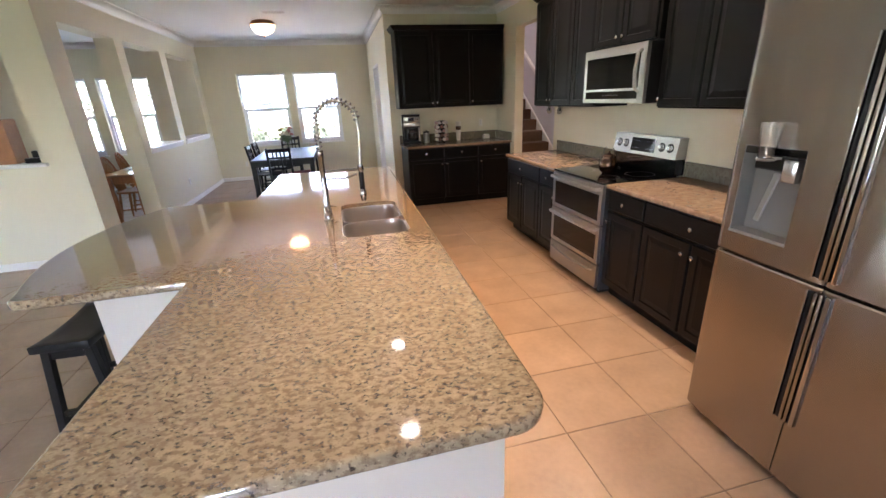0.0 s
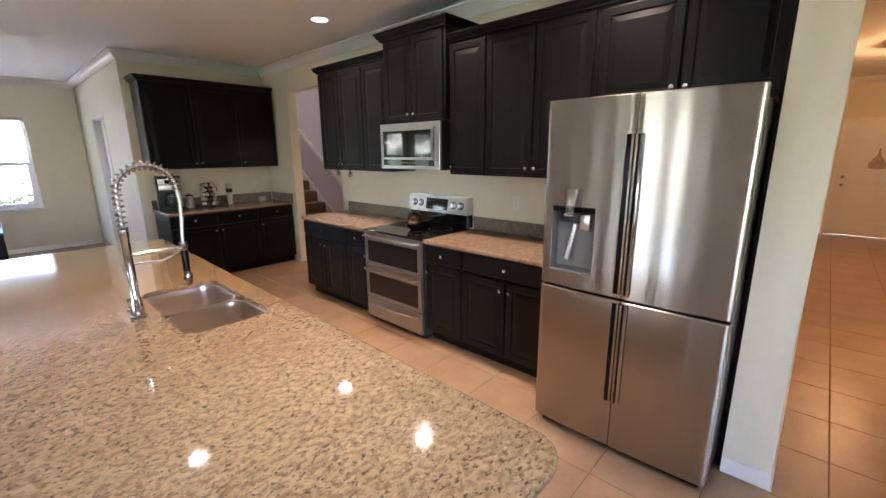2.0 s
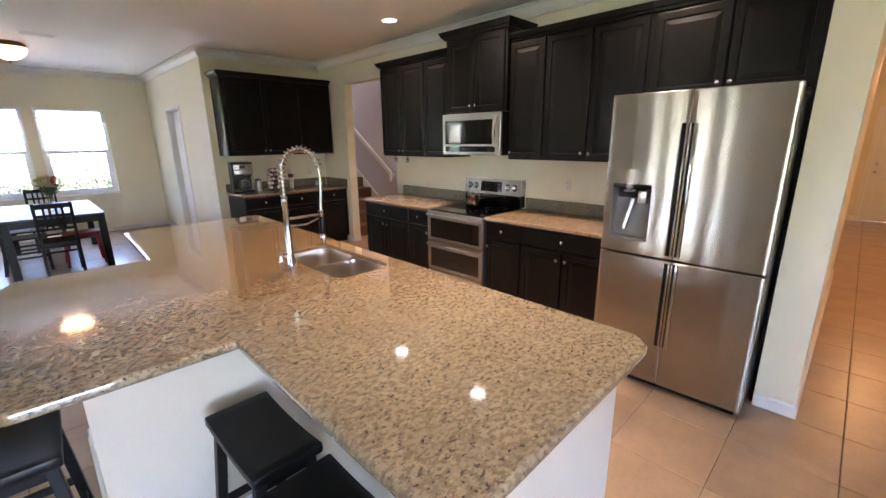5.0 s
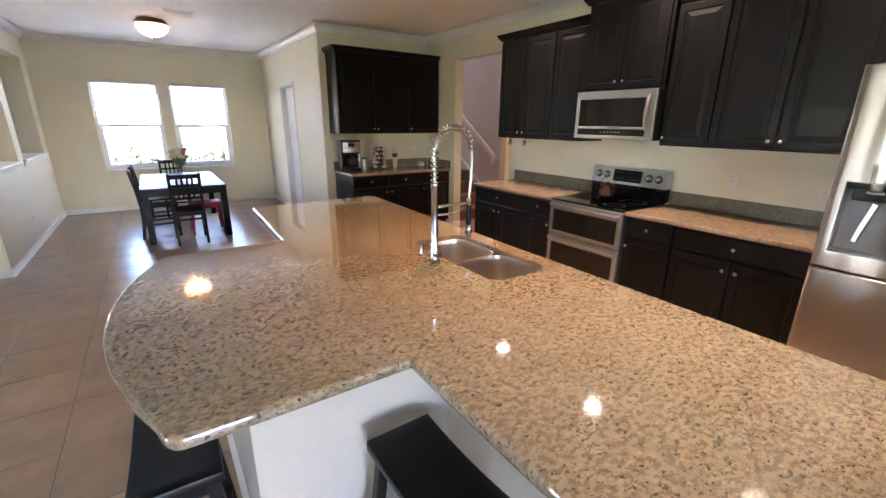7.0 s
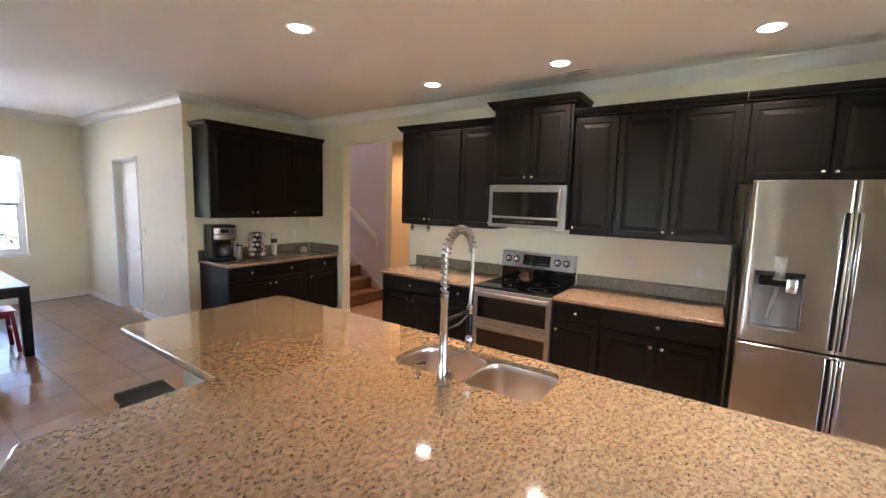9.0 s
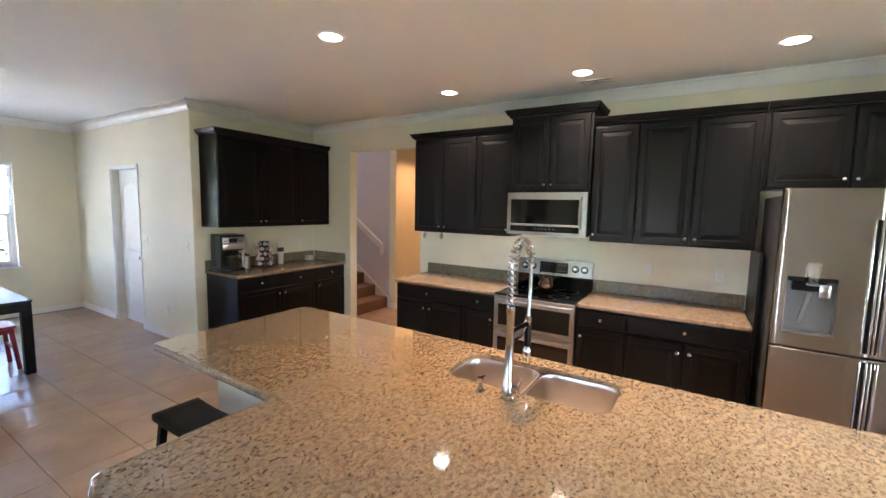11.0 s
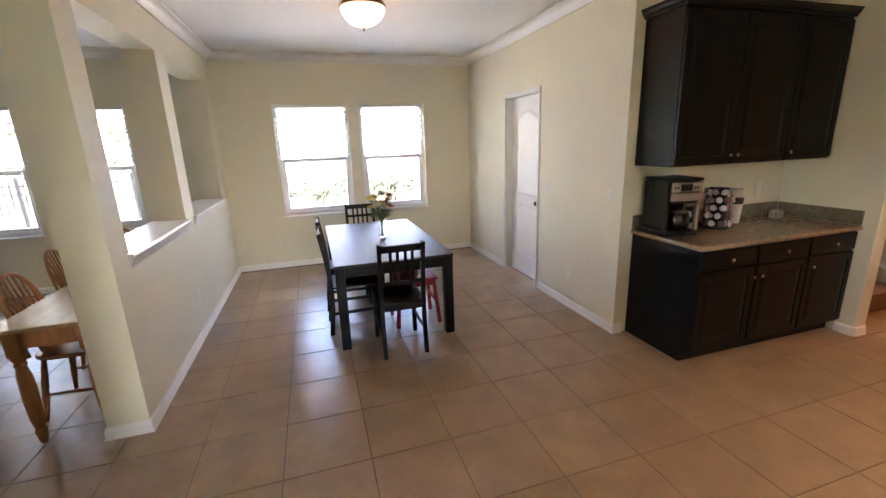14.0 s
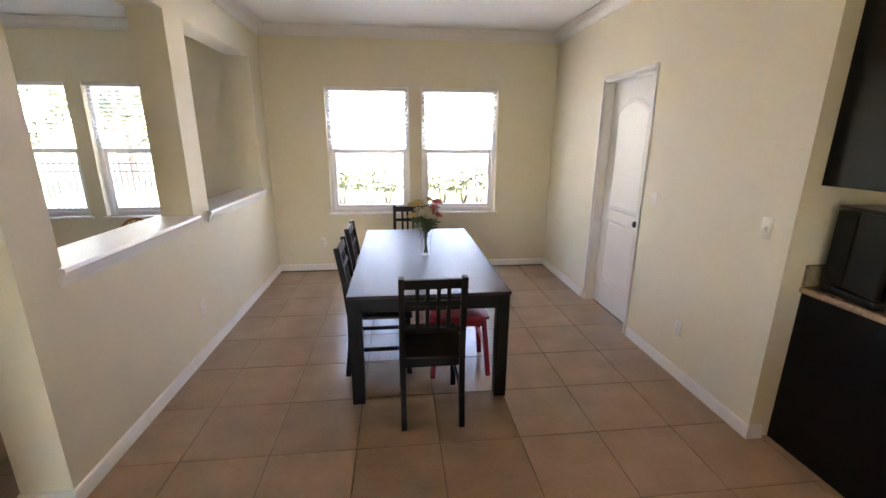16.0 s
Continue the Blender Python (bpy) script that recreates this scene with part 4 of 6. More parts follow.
HOLE = (0.052, 0.292, 0.99, 1.345)
ud = fridge_door("upper_door", 0.0, ML - 0.002, 0.900, 1.878, HOLE)
ud2 = fridge_door("upper_door", ML + 0.002, fw, 0.900, 1.878)
fridge_door("lower_door", 0.0, ML - 0.002, 0.055, 0.890)
fridge_door("lower_door", ML + 0.002, fw, 0.055, 0.890)
for z0, z1 in ((0.925, 1.70), (0.325, 0.875)):
    for side in (-1, 1):
        def strip(name, a, b, front, material, label):
            a, b = sorted((ML + side * a, ML + side * b))
            bm = bmesh.new()
            box(bm, a, b, front, 0.018, z0, z1, 0.003, 2)
            part(name, bm, material, fr, label, 40)
        strip("handle_edge", 0.0025, 0.0150, -0.012, M_STEEL, "brushed steel handle edge")
        strip("handle_recess", 0.0152, 0.034 if side < 0 else 0.024, -0.004, M_BLACKPLASTIC, "black recessed pocket handle")
        strip("handle_trim", 0.0342 if side < 0 else 0.0242, 0.041, -0.013, M_CHROME, "polished handle trim")
bm = bmesh.new()
x0, x1, z0, z1 = HOLE
for b in ((x0, x1, 0.078, 0.082, z0, z1), (x0, x0 + 0.004, 0.008, 0.08, z0, z1), (x1 - 0.004, x1, 0.008, 0.08, z0, z1), (x0, x1, 0.008, 0.08, z1 - 0.004, z1), (x0, x1, 0.004, 0.08, z0, z0 + 0.012)):
    box(bm, *b)
dis = part("dispenser_recess", bm, M_NICHE, fr, "grey dispenser niche")
bm = bmesh.new()
box(bm, x0 + 0.03, x1 - 0.05, 0.03, 0.075, z1 - 0.09, z1 - 0.005, 0.006)
part("spout_block", bm, M_BLACKPLASTIC, dis)
bm = bmesh.new()
box(bm, x0 + 0.004, x1 - 0.004, 0.006, 0.012, z1 - 0.03, z1 - 0.002, 0.002)
part("control_strip", bm, M_BLACKGLASS, dis)
bm = bmesh.new()
bar(bm, (x0 + 0.12, 0.05, z1 - 0.10), (x0 + 0.08, 0.04, z0 + 0.06), 0.024, 0.012, up=(0, 1, 0), bevel=0.003)
part("paddle", bm, M_STEELV, dis, "grey steel paddle")
bm = bmesh.new()
lathe(bm, [(0, 0), (0.030, 0), (0.032, 0.004), (0.030, 0.008), (0, 0.008)], 18, (x0 + 0.118, -0.026, z1 - 0.045))
box(bm, x0 + 0.100, x0 + 0.136, -0.02, 0.034, z1 - 0.0445, z1 - 0.0375)
part("cup_rest", bm, M_NICHE, dis, "small grey cup rest", 40)
bm = bmesh.new()
box(bm, x1 - 0.085, x1 - 0.03, 0.014, 0.05, z1 - 0.125, z1 - 0.04, 0.008, 2)
part("nozzle", bm, M_NICKEL, dis, "", 40)
bm = bmesh.new()
lathe(bm, [(0.0, 0.0), (0.026, 0.0), (0.034, 0.125), (0.0325, 0.125), (0.0245, 0.006), (0.0, 0.006)], 24)
cup = new("plastic_cup", mesh_of("plastic_cup", bm, M_GLASS, 40))
cup.location = (FRX - 0.026, FR1 - x0 - 0.118, z1 - 0.0365)
tagged(cup, "clear plastic cup standing on the fridge dispenser", "cup")

RY0, RY1, RX = 3.120, 3.887, 2.25
rg = thing("range", pose(RX, RY1, 0, 0, 0, -90), "stainless double-oven electric range with black glass top", "stove")
rw = RY1 - RY0
bm = bmesh.new()
box(bm, 0.003, rw - 0.003, 0.03, 0.70, 0.03, 0.905, 0.003)
part("body", bm, M_DARKGREY, rg)
bm = bmesh.new()
box(bm, 0.02, rw - 0.02, 0.06, 0.6, 0.0, 0.03)
part("feet_base", bm, M_BLACKPLASTIC, rg)
bm = bmesh.new()
box(bm, 0.0, rw, 0.005, 0.64, 0.906, 0.920, 0.004, 2)
ck = part("cooktop", bm, M_BLACKGLASS, rg, "black glass cooktop", 40)
for bx, by, br in ((0.19, 0.17, 0.11), (0.57, 0.17, 0.085), (0.19, 0.46, 0.075), (0.57, 0.46, 0.11)):
    bm = bmesh.new()
    lathe(bm, [(br - 0.003, 0.0), (br, 0.0005), (br + 0.003, 0.0)], 32, (bx, by, 0.9202))
    part("burner_ring", bm, M_BLACKPLASTIC, ck)


def oven_door(z0, z1, handle):
    bm = bmesh.new()
    wz0, wz1 = z0 + 0.032, z1 - 0.075
    for b in ((0.004, 0.045, 0, 0.03, z0, z1), (rw - 0.045, rw - 0.004, 0, 0.03, z0, z1), (0.045, rw - 0.045, 0, 0.03, z0, wz0), (0.045, rw - 0.045, 0, 0.03, wz1, z1)):
        box(bm, *b, 0.002)
    d = part("oven_door", bm, M_STEELV, rg)
    bpart("oven_glass", d, M_BLACKGLASS, (0.044, rw - 0.044, 0.003, 0.028, wz0 - 0.001, wz1 + 0.001))
    bm = bmesh.new()
    tube(bm, [(0.03, 0.0, handle), (0.035, -0.035, handle), (0.06, -0.045, handle), (rw / 2, -0.050, handle), (rw - 0.06, -0.045, handle), (rw - 0.035, -0.035, handle), (rw - 0.03, 0.0, handle)], 0.012, 10)
    part("handle", bm, M_STEELV, d, "curved steel handle", 60)


oven_door(0.585, 0.895, 0.865)
oven_door(0.262, 0.575, 0.545)
bm = bmesh.new()
box(bm, 0.004, rw - 0.004, 0, 0.03, 0.055, 0.250, 0.004)
dw = part("drawer", bm, M_STEELV, rg)
bm = bmesh.new()
tube(bm, [(0.06, 0.0, 0.20), (0.08, -0.03, 0.205), (rw / 2, -0.038, 0.19), (rw - 0.08, -0.03, 0.205), (rw - 0.06, 0.0, 0.20)], 0.011, 10)
part("handle", bm, M_STEELV, dw, "", 60)
bm = bmesh.new()
box(bm, 0.0, rw, 0.615, 0.70, 0.92, 1.045, 0.003)
part("backguard_base", bm, M_BLACKGLASS, rg)
bm = bmesh.new()
vs = [bm.verts.new(p) for p in ((0, 0.60, 1.045), (rw, 0.60, 1.045), (rw, 0.625, 1.205), (0, 0.625, 1.205), (0, 0.70, 1.045), (rw, 0.70, 1.045), (rw, 0.70, 1.205), (0, 0.70, 1.205))]
for f in ((0, 1, 2, 3), (5, 4, 7, 6), (4, 0, 3, 7), (1, 5, 6, 2), (3, 2, 6, 7), (4, 5, 1, 0)):
    bm.faces.new([vs[i] for i in f])
bg = part("backguard", bm, M_STEELV, rg, "sloping steel control panel")


def on_panel(bm, x, z):
    bmesh.ops.rotate(bm, verts=bm.verts, matrix=Matrix.Rotation(radians(90 - 8.9), 3, "X"))
    bmesh.ops.translate(bm, verts=bm.verts, vec=(x, 0.60 + (z - 1.045) * 0.156 - 0.0005, z))


for x in (0.075, 0.165, rw - 0.165, rw - 0.075):
    bm = bmesh.new()
    lathe(bm, [(0, 0.0), (0.026, 0.0), (0.025, 0.004), (0.020, 0.006), (0.019, 0.024), (0.017, 0.027), (0, 0.0275)], 18)
    box(bm, -0.004, 0.004, -0.017, 0.017, 0.0265, 0.031)
    on_panel(bm, x, 1.125)
    kn = part("control_knob", bm, M_NICKEL, bg, "round satin burner knob", 40)
    bm = bmesh.new()
    lathe(bm, [(0.0265, 0.0), (0.036, 0.0), (0.0355, 0.002), (0.0265, 0.002)], 20)
    on_panel(bm, x, 1.125)
    part("knob_ring", bm, M_BLACKPLASTIC, kn, "black printed ring")
bm = bmesh.new()
box(bm, -0.145, 0.145, -0.055, 0.055, 0.0, 0.004, 0.001)
on_panel(bm, rw / 2, 1.125)
dp = part("display", bm, M_BLACKGLASS, bg, "dark clock display")
bm = bmesh.new()
for i in range(-5, 6):
    for j in (-1, 1):
        if abs(i) > 1:
            box(bm, i * 0.024 - 0.006, i * 0.024 + 0.006, j * 0.03 - 0.002, j * 0.03 + 0.002, 0.004, 0.0046)
on_panel(bm, rw / 2, 1.125)
part("panel_marks", bm, M_MARK, dp, "pale printed key marks")["kind"] = "stuff"

mw = thing("microwave", pose(2.50, 3.888, 1.474, 0, 0, -90), "stainless over-the-range microwave with black glass door", "microwave")
mwid, mh = 0.764, 0.402
bm = bmesh.new()
box(bm, 0.002, mwid - 0.002, 0.03, WX - 2.50 - 0.001, 0.0, mh, 0.003)
part("body", bm, M_BLACKPLASTIC, mw, "black case")
bm = bmesh.new()
for b in ((0, 0.035, 0, 0.03, 0, mh), (0.70, mwid, 0, 0.03, 0, mh), (0.035, 0.70, 0, 0.03, mh - 0.065, mh), (0.035, 0.70, 0, 0.03, 0.085, 0.105), (0.035, 0.70, 0, 0.03, 0.0, 0.03)):
    box(bm, *b, 0.002)
md = part("front_frame", bm, M_STEELV, mw)
bpart("door_glass", md, M_BLACKGLASS, (0.034, 0.701, 0.004, 0.028, 0.104, mh - 0.064))
bpart("control_panel", md, M_BLACKGLASS, (0.034, 0.701, 0.003, 0.028, 0.029, 0.086), 0.001)
bm = bmesh.new()
tube(bm, [(0.712, 0.0, 0.08), (0.712, -0.032, 0.10), (0.712, -0.045, 0.20), (0.712, -0.032, 0.335), (0.712, 0.0, 0.355)], 0.013, 10)
part("handle", bm, M_STEELV, mw, "curved vertical steel handle", 60)
bm = bmesh.new()
for i in range(6, 12):
    box(bm, 0.06 + i * 0.036, 0.06 + i * 0.036 + 0.018, 0.0022, 0.003, 0.055, 0.060)
part("panel_marks", bm, M_MARK, md, "small printed key marks")["kind"] = "stuff"
bm = bmesh.new()
box(bm, 0.04, 0.72, 0.08, 0.36, -0.006, 0.0, 0.002)
part("grease_filter", bm, M_DARKGREY, mw)

jar = thing("copper_pot", pose(2.52, 3.47, 0.9206) @ Matrix.Diagonal((0.92, 0.92, 1.05, 1)), "round hammered copper pot on the stove", "pot")
bm = bmesh.new()
lathe(bm, [(0, 0), (0.045, 0), (0.072, 0.025), (0.082, 0.06), (0.074, 0.10), (0.058, 0.122), (0.060, 0.130), (0.056, 0.130), (0.052, 0.118), (0, 0.115)], 24)
part("pot_body", bm, M_COPPER, jar, "", 60)
bm = bmesh.new()
lathe(bm, [(0.062, 0.131), (0.060, 0.140), (0.035, 0.152), (0.010, 0.158), (0.012, 0.170), (0, 0.176)], 24)
part("lid", bm, M_COPPER, jar, "", 60)
for sgn in (-1, 1):
    bm = bmesh.new()
    tube(bm, [(0, sgn * 0.055, 0.118), (0, sgn * 0.082, 0.150), (0, sgn * 0.075, 0.185), (0, sgn * 0.050, 0.198)], 0.004, 8)
    part("handle", bm, M_BRONZED, jar, "thin dark curled handle", 60)

# ---- ceiling fixtures ----
def can_light(x, y):
    ob = thing("recessed_light", pose(x, y, CEIL), "round white recessed ceiling light, switched on", "ceiling light", "recessed ceiling lights")
    bm = bmesh.new()
    lathe(bm, [(0.070, -0.001), (0.072, -0.004), (0.094, -0.006), (0.098, -0.003), (0.098, 0.001)], 28)
    part("trim_ring", bm, M_TRIM, ob, "", 60)
    bm = bmesh.new()
    lathe(bm, [(0, -0.003), (0.072, -0.0025), (0.072, 0.0)], 28)
    part("lens", bm, M_CANGLOW, ob, "glowing lens", 60)


for cx, cy in CANS + [SINK_CAN]:
    can_light(cx, cy)


def bowl_lamp(x, y, z, r, label):
    ob = thing("ceiling_lamp", pose(x, y, z) @ Matrix.Diagonal((1, 1, 1.2, 1)), label, "ceiling lamp")
    bm = bmesh.new()
    lathe(bm, [(0, 0), (r * 0.80, 0), (r * 0.86, -0.012), (r * 0.98, -0.030), (r * 1.02, -0.042), (r * 0.99, -0.052), (r * 0.92, -0.052), (r * 0.92, -0.04), (0, -0.03)], 36)
    part("pan", bm, M_BRONZE, ob, "bronze rim", 50)
    bm = bmesh.new()
    lathe(bm, [(r * 0.945, -0.050), (r * 0.92, -0.078), (r * 0.78, -0.118), (r * 0.52, -0.150), (r * 0.22, -0.170), (0, -0.176)], 36)
    part("glass_bowl", bm, M_SHADE, ob, "frosted glass bowl, lit", 80)
    bm = bmesh.new()
    lathe(bm, [(0, -0.170), (0.014, -0.174), (0.016, -0.184), (0.009, -0.190), (0.006, -0.200), (0, -0.204)], 14)
    part("finial", bm, M_BRONZE, ob, "", 60)
    return ob


bowl_lamp(-0.595, 8.40, CEIL, 0.195, "bronze flush-mount ceiling lamp with a lit frosted bowl")
fl = bowl_lamp(7.6, 0.12, CEIL - 0.18, 0.20, "bronze semi-flush foyer lamp with a lit bowl")
bm = bmesh.new()
tube(bm, [(0, 0, -0.002), (0, 0, 0.149)], 0.012, 10)
part("rod", bm, M_BRONZE, fl)


def vent(x, y, w, d, slats):
    ob = thing("ceiling_vent", pose(x, y, CEIL), "white louvred metal air vent in the ceiling", "vent", "ceiling vents")
    bm = bmesh.new()
    for b in ((-w / 2, w / 2, -d / 2, -d / 2 + 0.02, -0.006, 0.0), (-w / 2, w / 2, d / 2 - 0.02, d / 2, -0.006, 0.0), (-w / 2, -w / 2 + 0.02, -d / 2 + 0.02, d / 2 - 0.02, -0.006, 0.0), (w / 2 - 0.02, w / 2, -d / 2 + 0.02, d / 2 - 0.02, -0.006, 0.0)):
        box(bm, *b, 0.0015)
    box(bm, -0.012, 0.012, -d / 2 + 0.02, d / 2 - 0.02, -0.007, -0.002, 0.001)
    part("frame", bm, M_WINPLASTIC, ob)
    bpart("backing", ob, M_BLACKPLASTIC, (-w / 2 + 0.02, w / 2 - 0.02, -d / 2 + 0.02, d / 2 - 0.02, -0.0015, -0.0005))
    for i in range(slats):
        y = -d / 2 + 0.03 + (d - 0.06) * i / (slats - 1)
        bm = bmesh.new()
        bar(bm, (-w / 2 + 0.02, y, -0.008), (w / 2 - 0.02, y, -0.008), 0.011, 0.0015, up=(0, 0.7, 1))
        part("slat", bm, M_TRIM, ob)


vent(-0.33, 7.65, 0.34, 0.17, 4)
vent(2.57, 3.12, 0.15, 0.30, 10)


# ---- wall plates ----
def plate(m, kind, label):
    ob = thing("outlet" if kind == "outlet" else "light_switch", m, label, "outlet" if kind == "outlet" else "switch", "wall plates")
    bm = bmesh.new()
    box(bm, -0.035, 0.035, -0.006, 0.0, -0.058, 0.058, 0.0025, 2)
    part("cover", bm, M_PLATE, ob, "", 40)
    bm = bmesh.new()
    if kind == "outlet":
        for z in (-0.022, 0.022):
            box(bm, -0.017, 0.017, -0.0075, -0.0055, z - 0.015, z + 0.015, 0.001)
        part("socket", bm, M_TRIM, ob)
        bm = bmesh.new()
        for z in (-0.022, 0.022):
            box(bm, -0.009, -0.006, -0.0082, -0.0074, z - 0.004, z + 0.006)
            box(bm, 0.006, 0.009, -0.0082, -0.0074, z - 0.004, z + 0.006)
        part("slots", bm, M_SLOT, ob)["kind"] = "stuff"
    else:
        box(bm, -0.006, 0.006, -0.016, -0.005, -0.010, 0.012, 0.002)
        part("toggle", bm, M_TRIM, ob)


plate(pose(DX, 7.365, 1.19, 0, 0, -90), "switch", "ivory toggle switch on the dining wall")
plate(pose(DX, 8.375, 1.20, 0, 0, -90), "switch", "ivory toggle switch beside the white door")
plate(pose(DX, 7.90, 0.36, 0, 0, -90), "outlet", "ivory wall outlet low on the dining wall")
plate(pose(PX1, 8.55, 0.38, 0, 0, 90), "outlet", "ivory wall outlet on the half wall")
plate(pose(-1.70, FY, 0.36), "outlet", "ivory wall outlet under the window wall")
plate(pose(WX, 2.65, 1.185, 0, 0, -90), "outlet", "white wall outlet above the counter")
plate(pose(WX, 2.08, 1.18, 0, 0, -90), "outlet", "white wall outlet above the counter by the fridge")
plate(pose(2.68, BY, 1.16), "outlet", "white wall outlet above the coffee bar")
plate(pose(4.83, 6.55, 1.42), "switch", "white switch in the stair hall")
bm = bmesh.new()
box(bm, 4.79, 4.87, 6.525, 6.549, 1.50, 1.56, 0.006, 2)
tagged(new("thermostat", mesh_of("thermostat", bm, M_DARKGREY, 40)), "small dark thermostat on the hall wall", "thermostat")

tr = thing("towel_holder", pose(2.80, 5.03, 1.4345), "grey paper towel bracket under the cabinet", "towel holder")
for y in (-0.20, 0.04):
    bm = bmesh.new()
    lathe(bm, [(0, 0), (0.03, 0), (0.034, 0.006), (0.03, 0.012), (0, 0.012)], 18)
    bmesh.ops.rotate(bm, verts=bm.verts, matrix=Matrix.Rotation(radians(90), 3, "X"))
    bmesh.ops.translate(bm, verts=bm.verts, vec=(0, y + 0.012, -0.06))
    box(bm, -0.014, 0.014, y, y + 0.012, -0.06, 0.0, 0.002)
    part("bracket", bm, M_NICKEL, tr, "", 40)


# ---- bar stools ----
def bar_stool(m, label):
    ob = thing("bar_stool", m, label, "stool", "bar stools")
    w, l, h = 0.24, 0.45, 0.62
    bm = bmesh.new()
    nx, ny = 6, 10
    tops, bots = [], []
    for i in range(nx + 1):
        for j in range(ny + 1):
            x, y = -w / 2 + w * i / nx, -l / 2 + l * j / ny
            dip = 0.016 * (1 - (2 * y / l) ** 2)
            tops.append(bm.verts.new((x, y, h - dip)))
            bots.append(bm.verts.new((x, y, h - 0.040 - dip * 0.3)))
    n = ny + 1
    for i in range(nx):
        for j in range(ny):
            a = i * n + j
            bm.faces.new((tops[a], tops[a + n], tops[a + n + 1], tops[a + 1]))
            bm.faces.new((bots[a], bots[a + 1], bots[a + n + 1], bots[a + n]))
    for i in range(nx):
        for j in (0, ny):
            a = i * n + j
            bm.faces.new((tops[a], bots[a], bots[a + n], tops[a + n]))
    for j in range(ny):
        for i in (0, nx):
            a = i * n + j
            bm.faces.new((tops[a], tops[a + 1], bots[a + 1], bots[a]))
    bmesh.ops.recalc_face_normals(bm, faces=bm.faces)
    sharp = [e for e in bm.edges if e.calc_face_angle(0) > 0.8]
    bmesh.ops.bevel(bm, geom=sharp, offset=0.008, segments=2, affect="EDGES", profile=0.5)
    part("seat", bm, M_BLACKWOOD, ob, "", 40)
    feet = {}
    for sx in (-1, 1):
        for sy in (-1, 1):
            a, b = Vector((sx * 0.085, sy * 0.175, h - 0.045)), Vector((sx * 0.135, sy * 0.215, 0.0))
            feet[sx, sy] = (a, b)
            bm = bmesh.new()
            bar(bm, a, b, 0.036, 0.036, up=(0, 1, 0), bevel=0.003)
            part("leg", bm, M_BLACKWOOD, ob)

    def on_leg(k, z):
        a, b = feet[k]
        t = (a.z - z) / (a.z - b.z)
        return a.lerp(b, t)
    for k1, k2, z in (((-1, -1), (-1, 1), 0.17), ((1, -1), (1, 1), 0.17), ((-1, -1), (1, -1), 0.24), ((-1, 1), (1, 1), 0.24)):
        bm = bmesh.new()
        bar(bm, on_leg(k1, z), on_leg(k2, z), 0.02, 0.03, bevel=0.002)
        part("stretcher", bm, M_BLACKWOOD, ob)
    for k1, k2 in (((-1, -1), (1, -1)), ((-1, 1), (1, 1))):
        bm = bmesh.new()
        bar(bm, on_leg(k1, h - 0.07), on_leg(k2, h - 0.07), 0.018, 0.05)
        part("apron", bm, M_BLACKWOOD, ob)
    return ob


STOOL = "black wooden saddle-seat bar stool at the island"
s0 = bar_stool(pose(-0.255, 4.39, 0), STOOL)
for m in (pose(-0.27, 3.74, 0, 0, 0, 1), pose(-0.305, 2.03, 0, 0, 0, 1), pose(-0.30, 1.52, 0, 0, 0, 2), pose(-0.935, 2.60, 0, 0, 0, -2)):
    copy_thing(s0, m)

# ---- dining set ----
TX0, TX1, TY0, TY1, TH = -1.070, -0.066, 7.735, 9.585, 0.738
dt = thing("dining_table", pose((TX0 + TX1) / 2, (TY0 + TY1) / 2, 0), "black-brown rectangular wooden dining table", "table")
hx, hy = (TX1 - TX0) / 2, (TY1 - TY0) / 2
bpart("tabletop", dt, M_TABLETOP, (-hx, hx, -hy, hy, TH - 0.022, TH), 0.003, "", 2)
for b in ((-hx + 0.012, hx - 0.012, -hy + 0.012, -hy + 0.034, TH - 0.11, TH - 0.0222), (-hx + 0.012, hx - 0.012, hy - 0.034, hy - 0.012, TH - 0.11, TH - 0.0222), (-hx + 0.012, -hx + 0.034, -hy + 0.036, hy - 0.036, TH - 0.11, TH - 0.0222), (hx - 0.034, hx - 0.012, -hy + 0.036, hy - 0.036, TH - 0.11, TH - 0.0222)):
    bpart("apron", dt, M_BLACKWOOD, b, 0.002)
for sx in (-1, 1):
    for sy in (-1, 1):
        x0, y0 = sx * (hx - 0.045), sy * (hy - 0.045)
        bpart("leg", dt, M_BLACKWOOD, (x0 - 0.0385, x0 + 0.0385, y0 - 0.0385, y0 + 0.0385, 0, TH - 0.0224), 0.004)


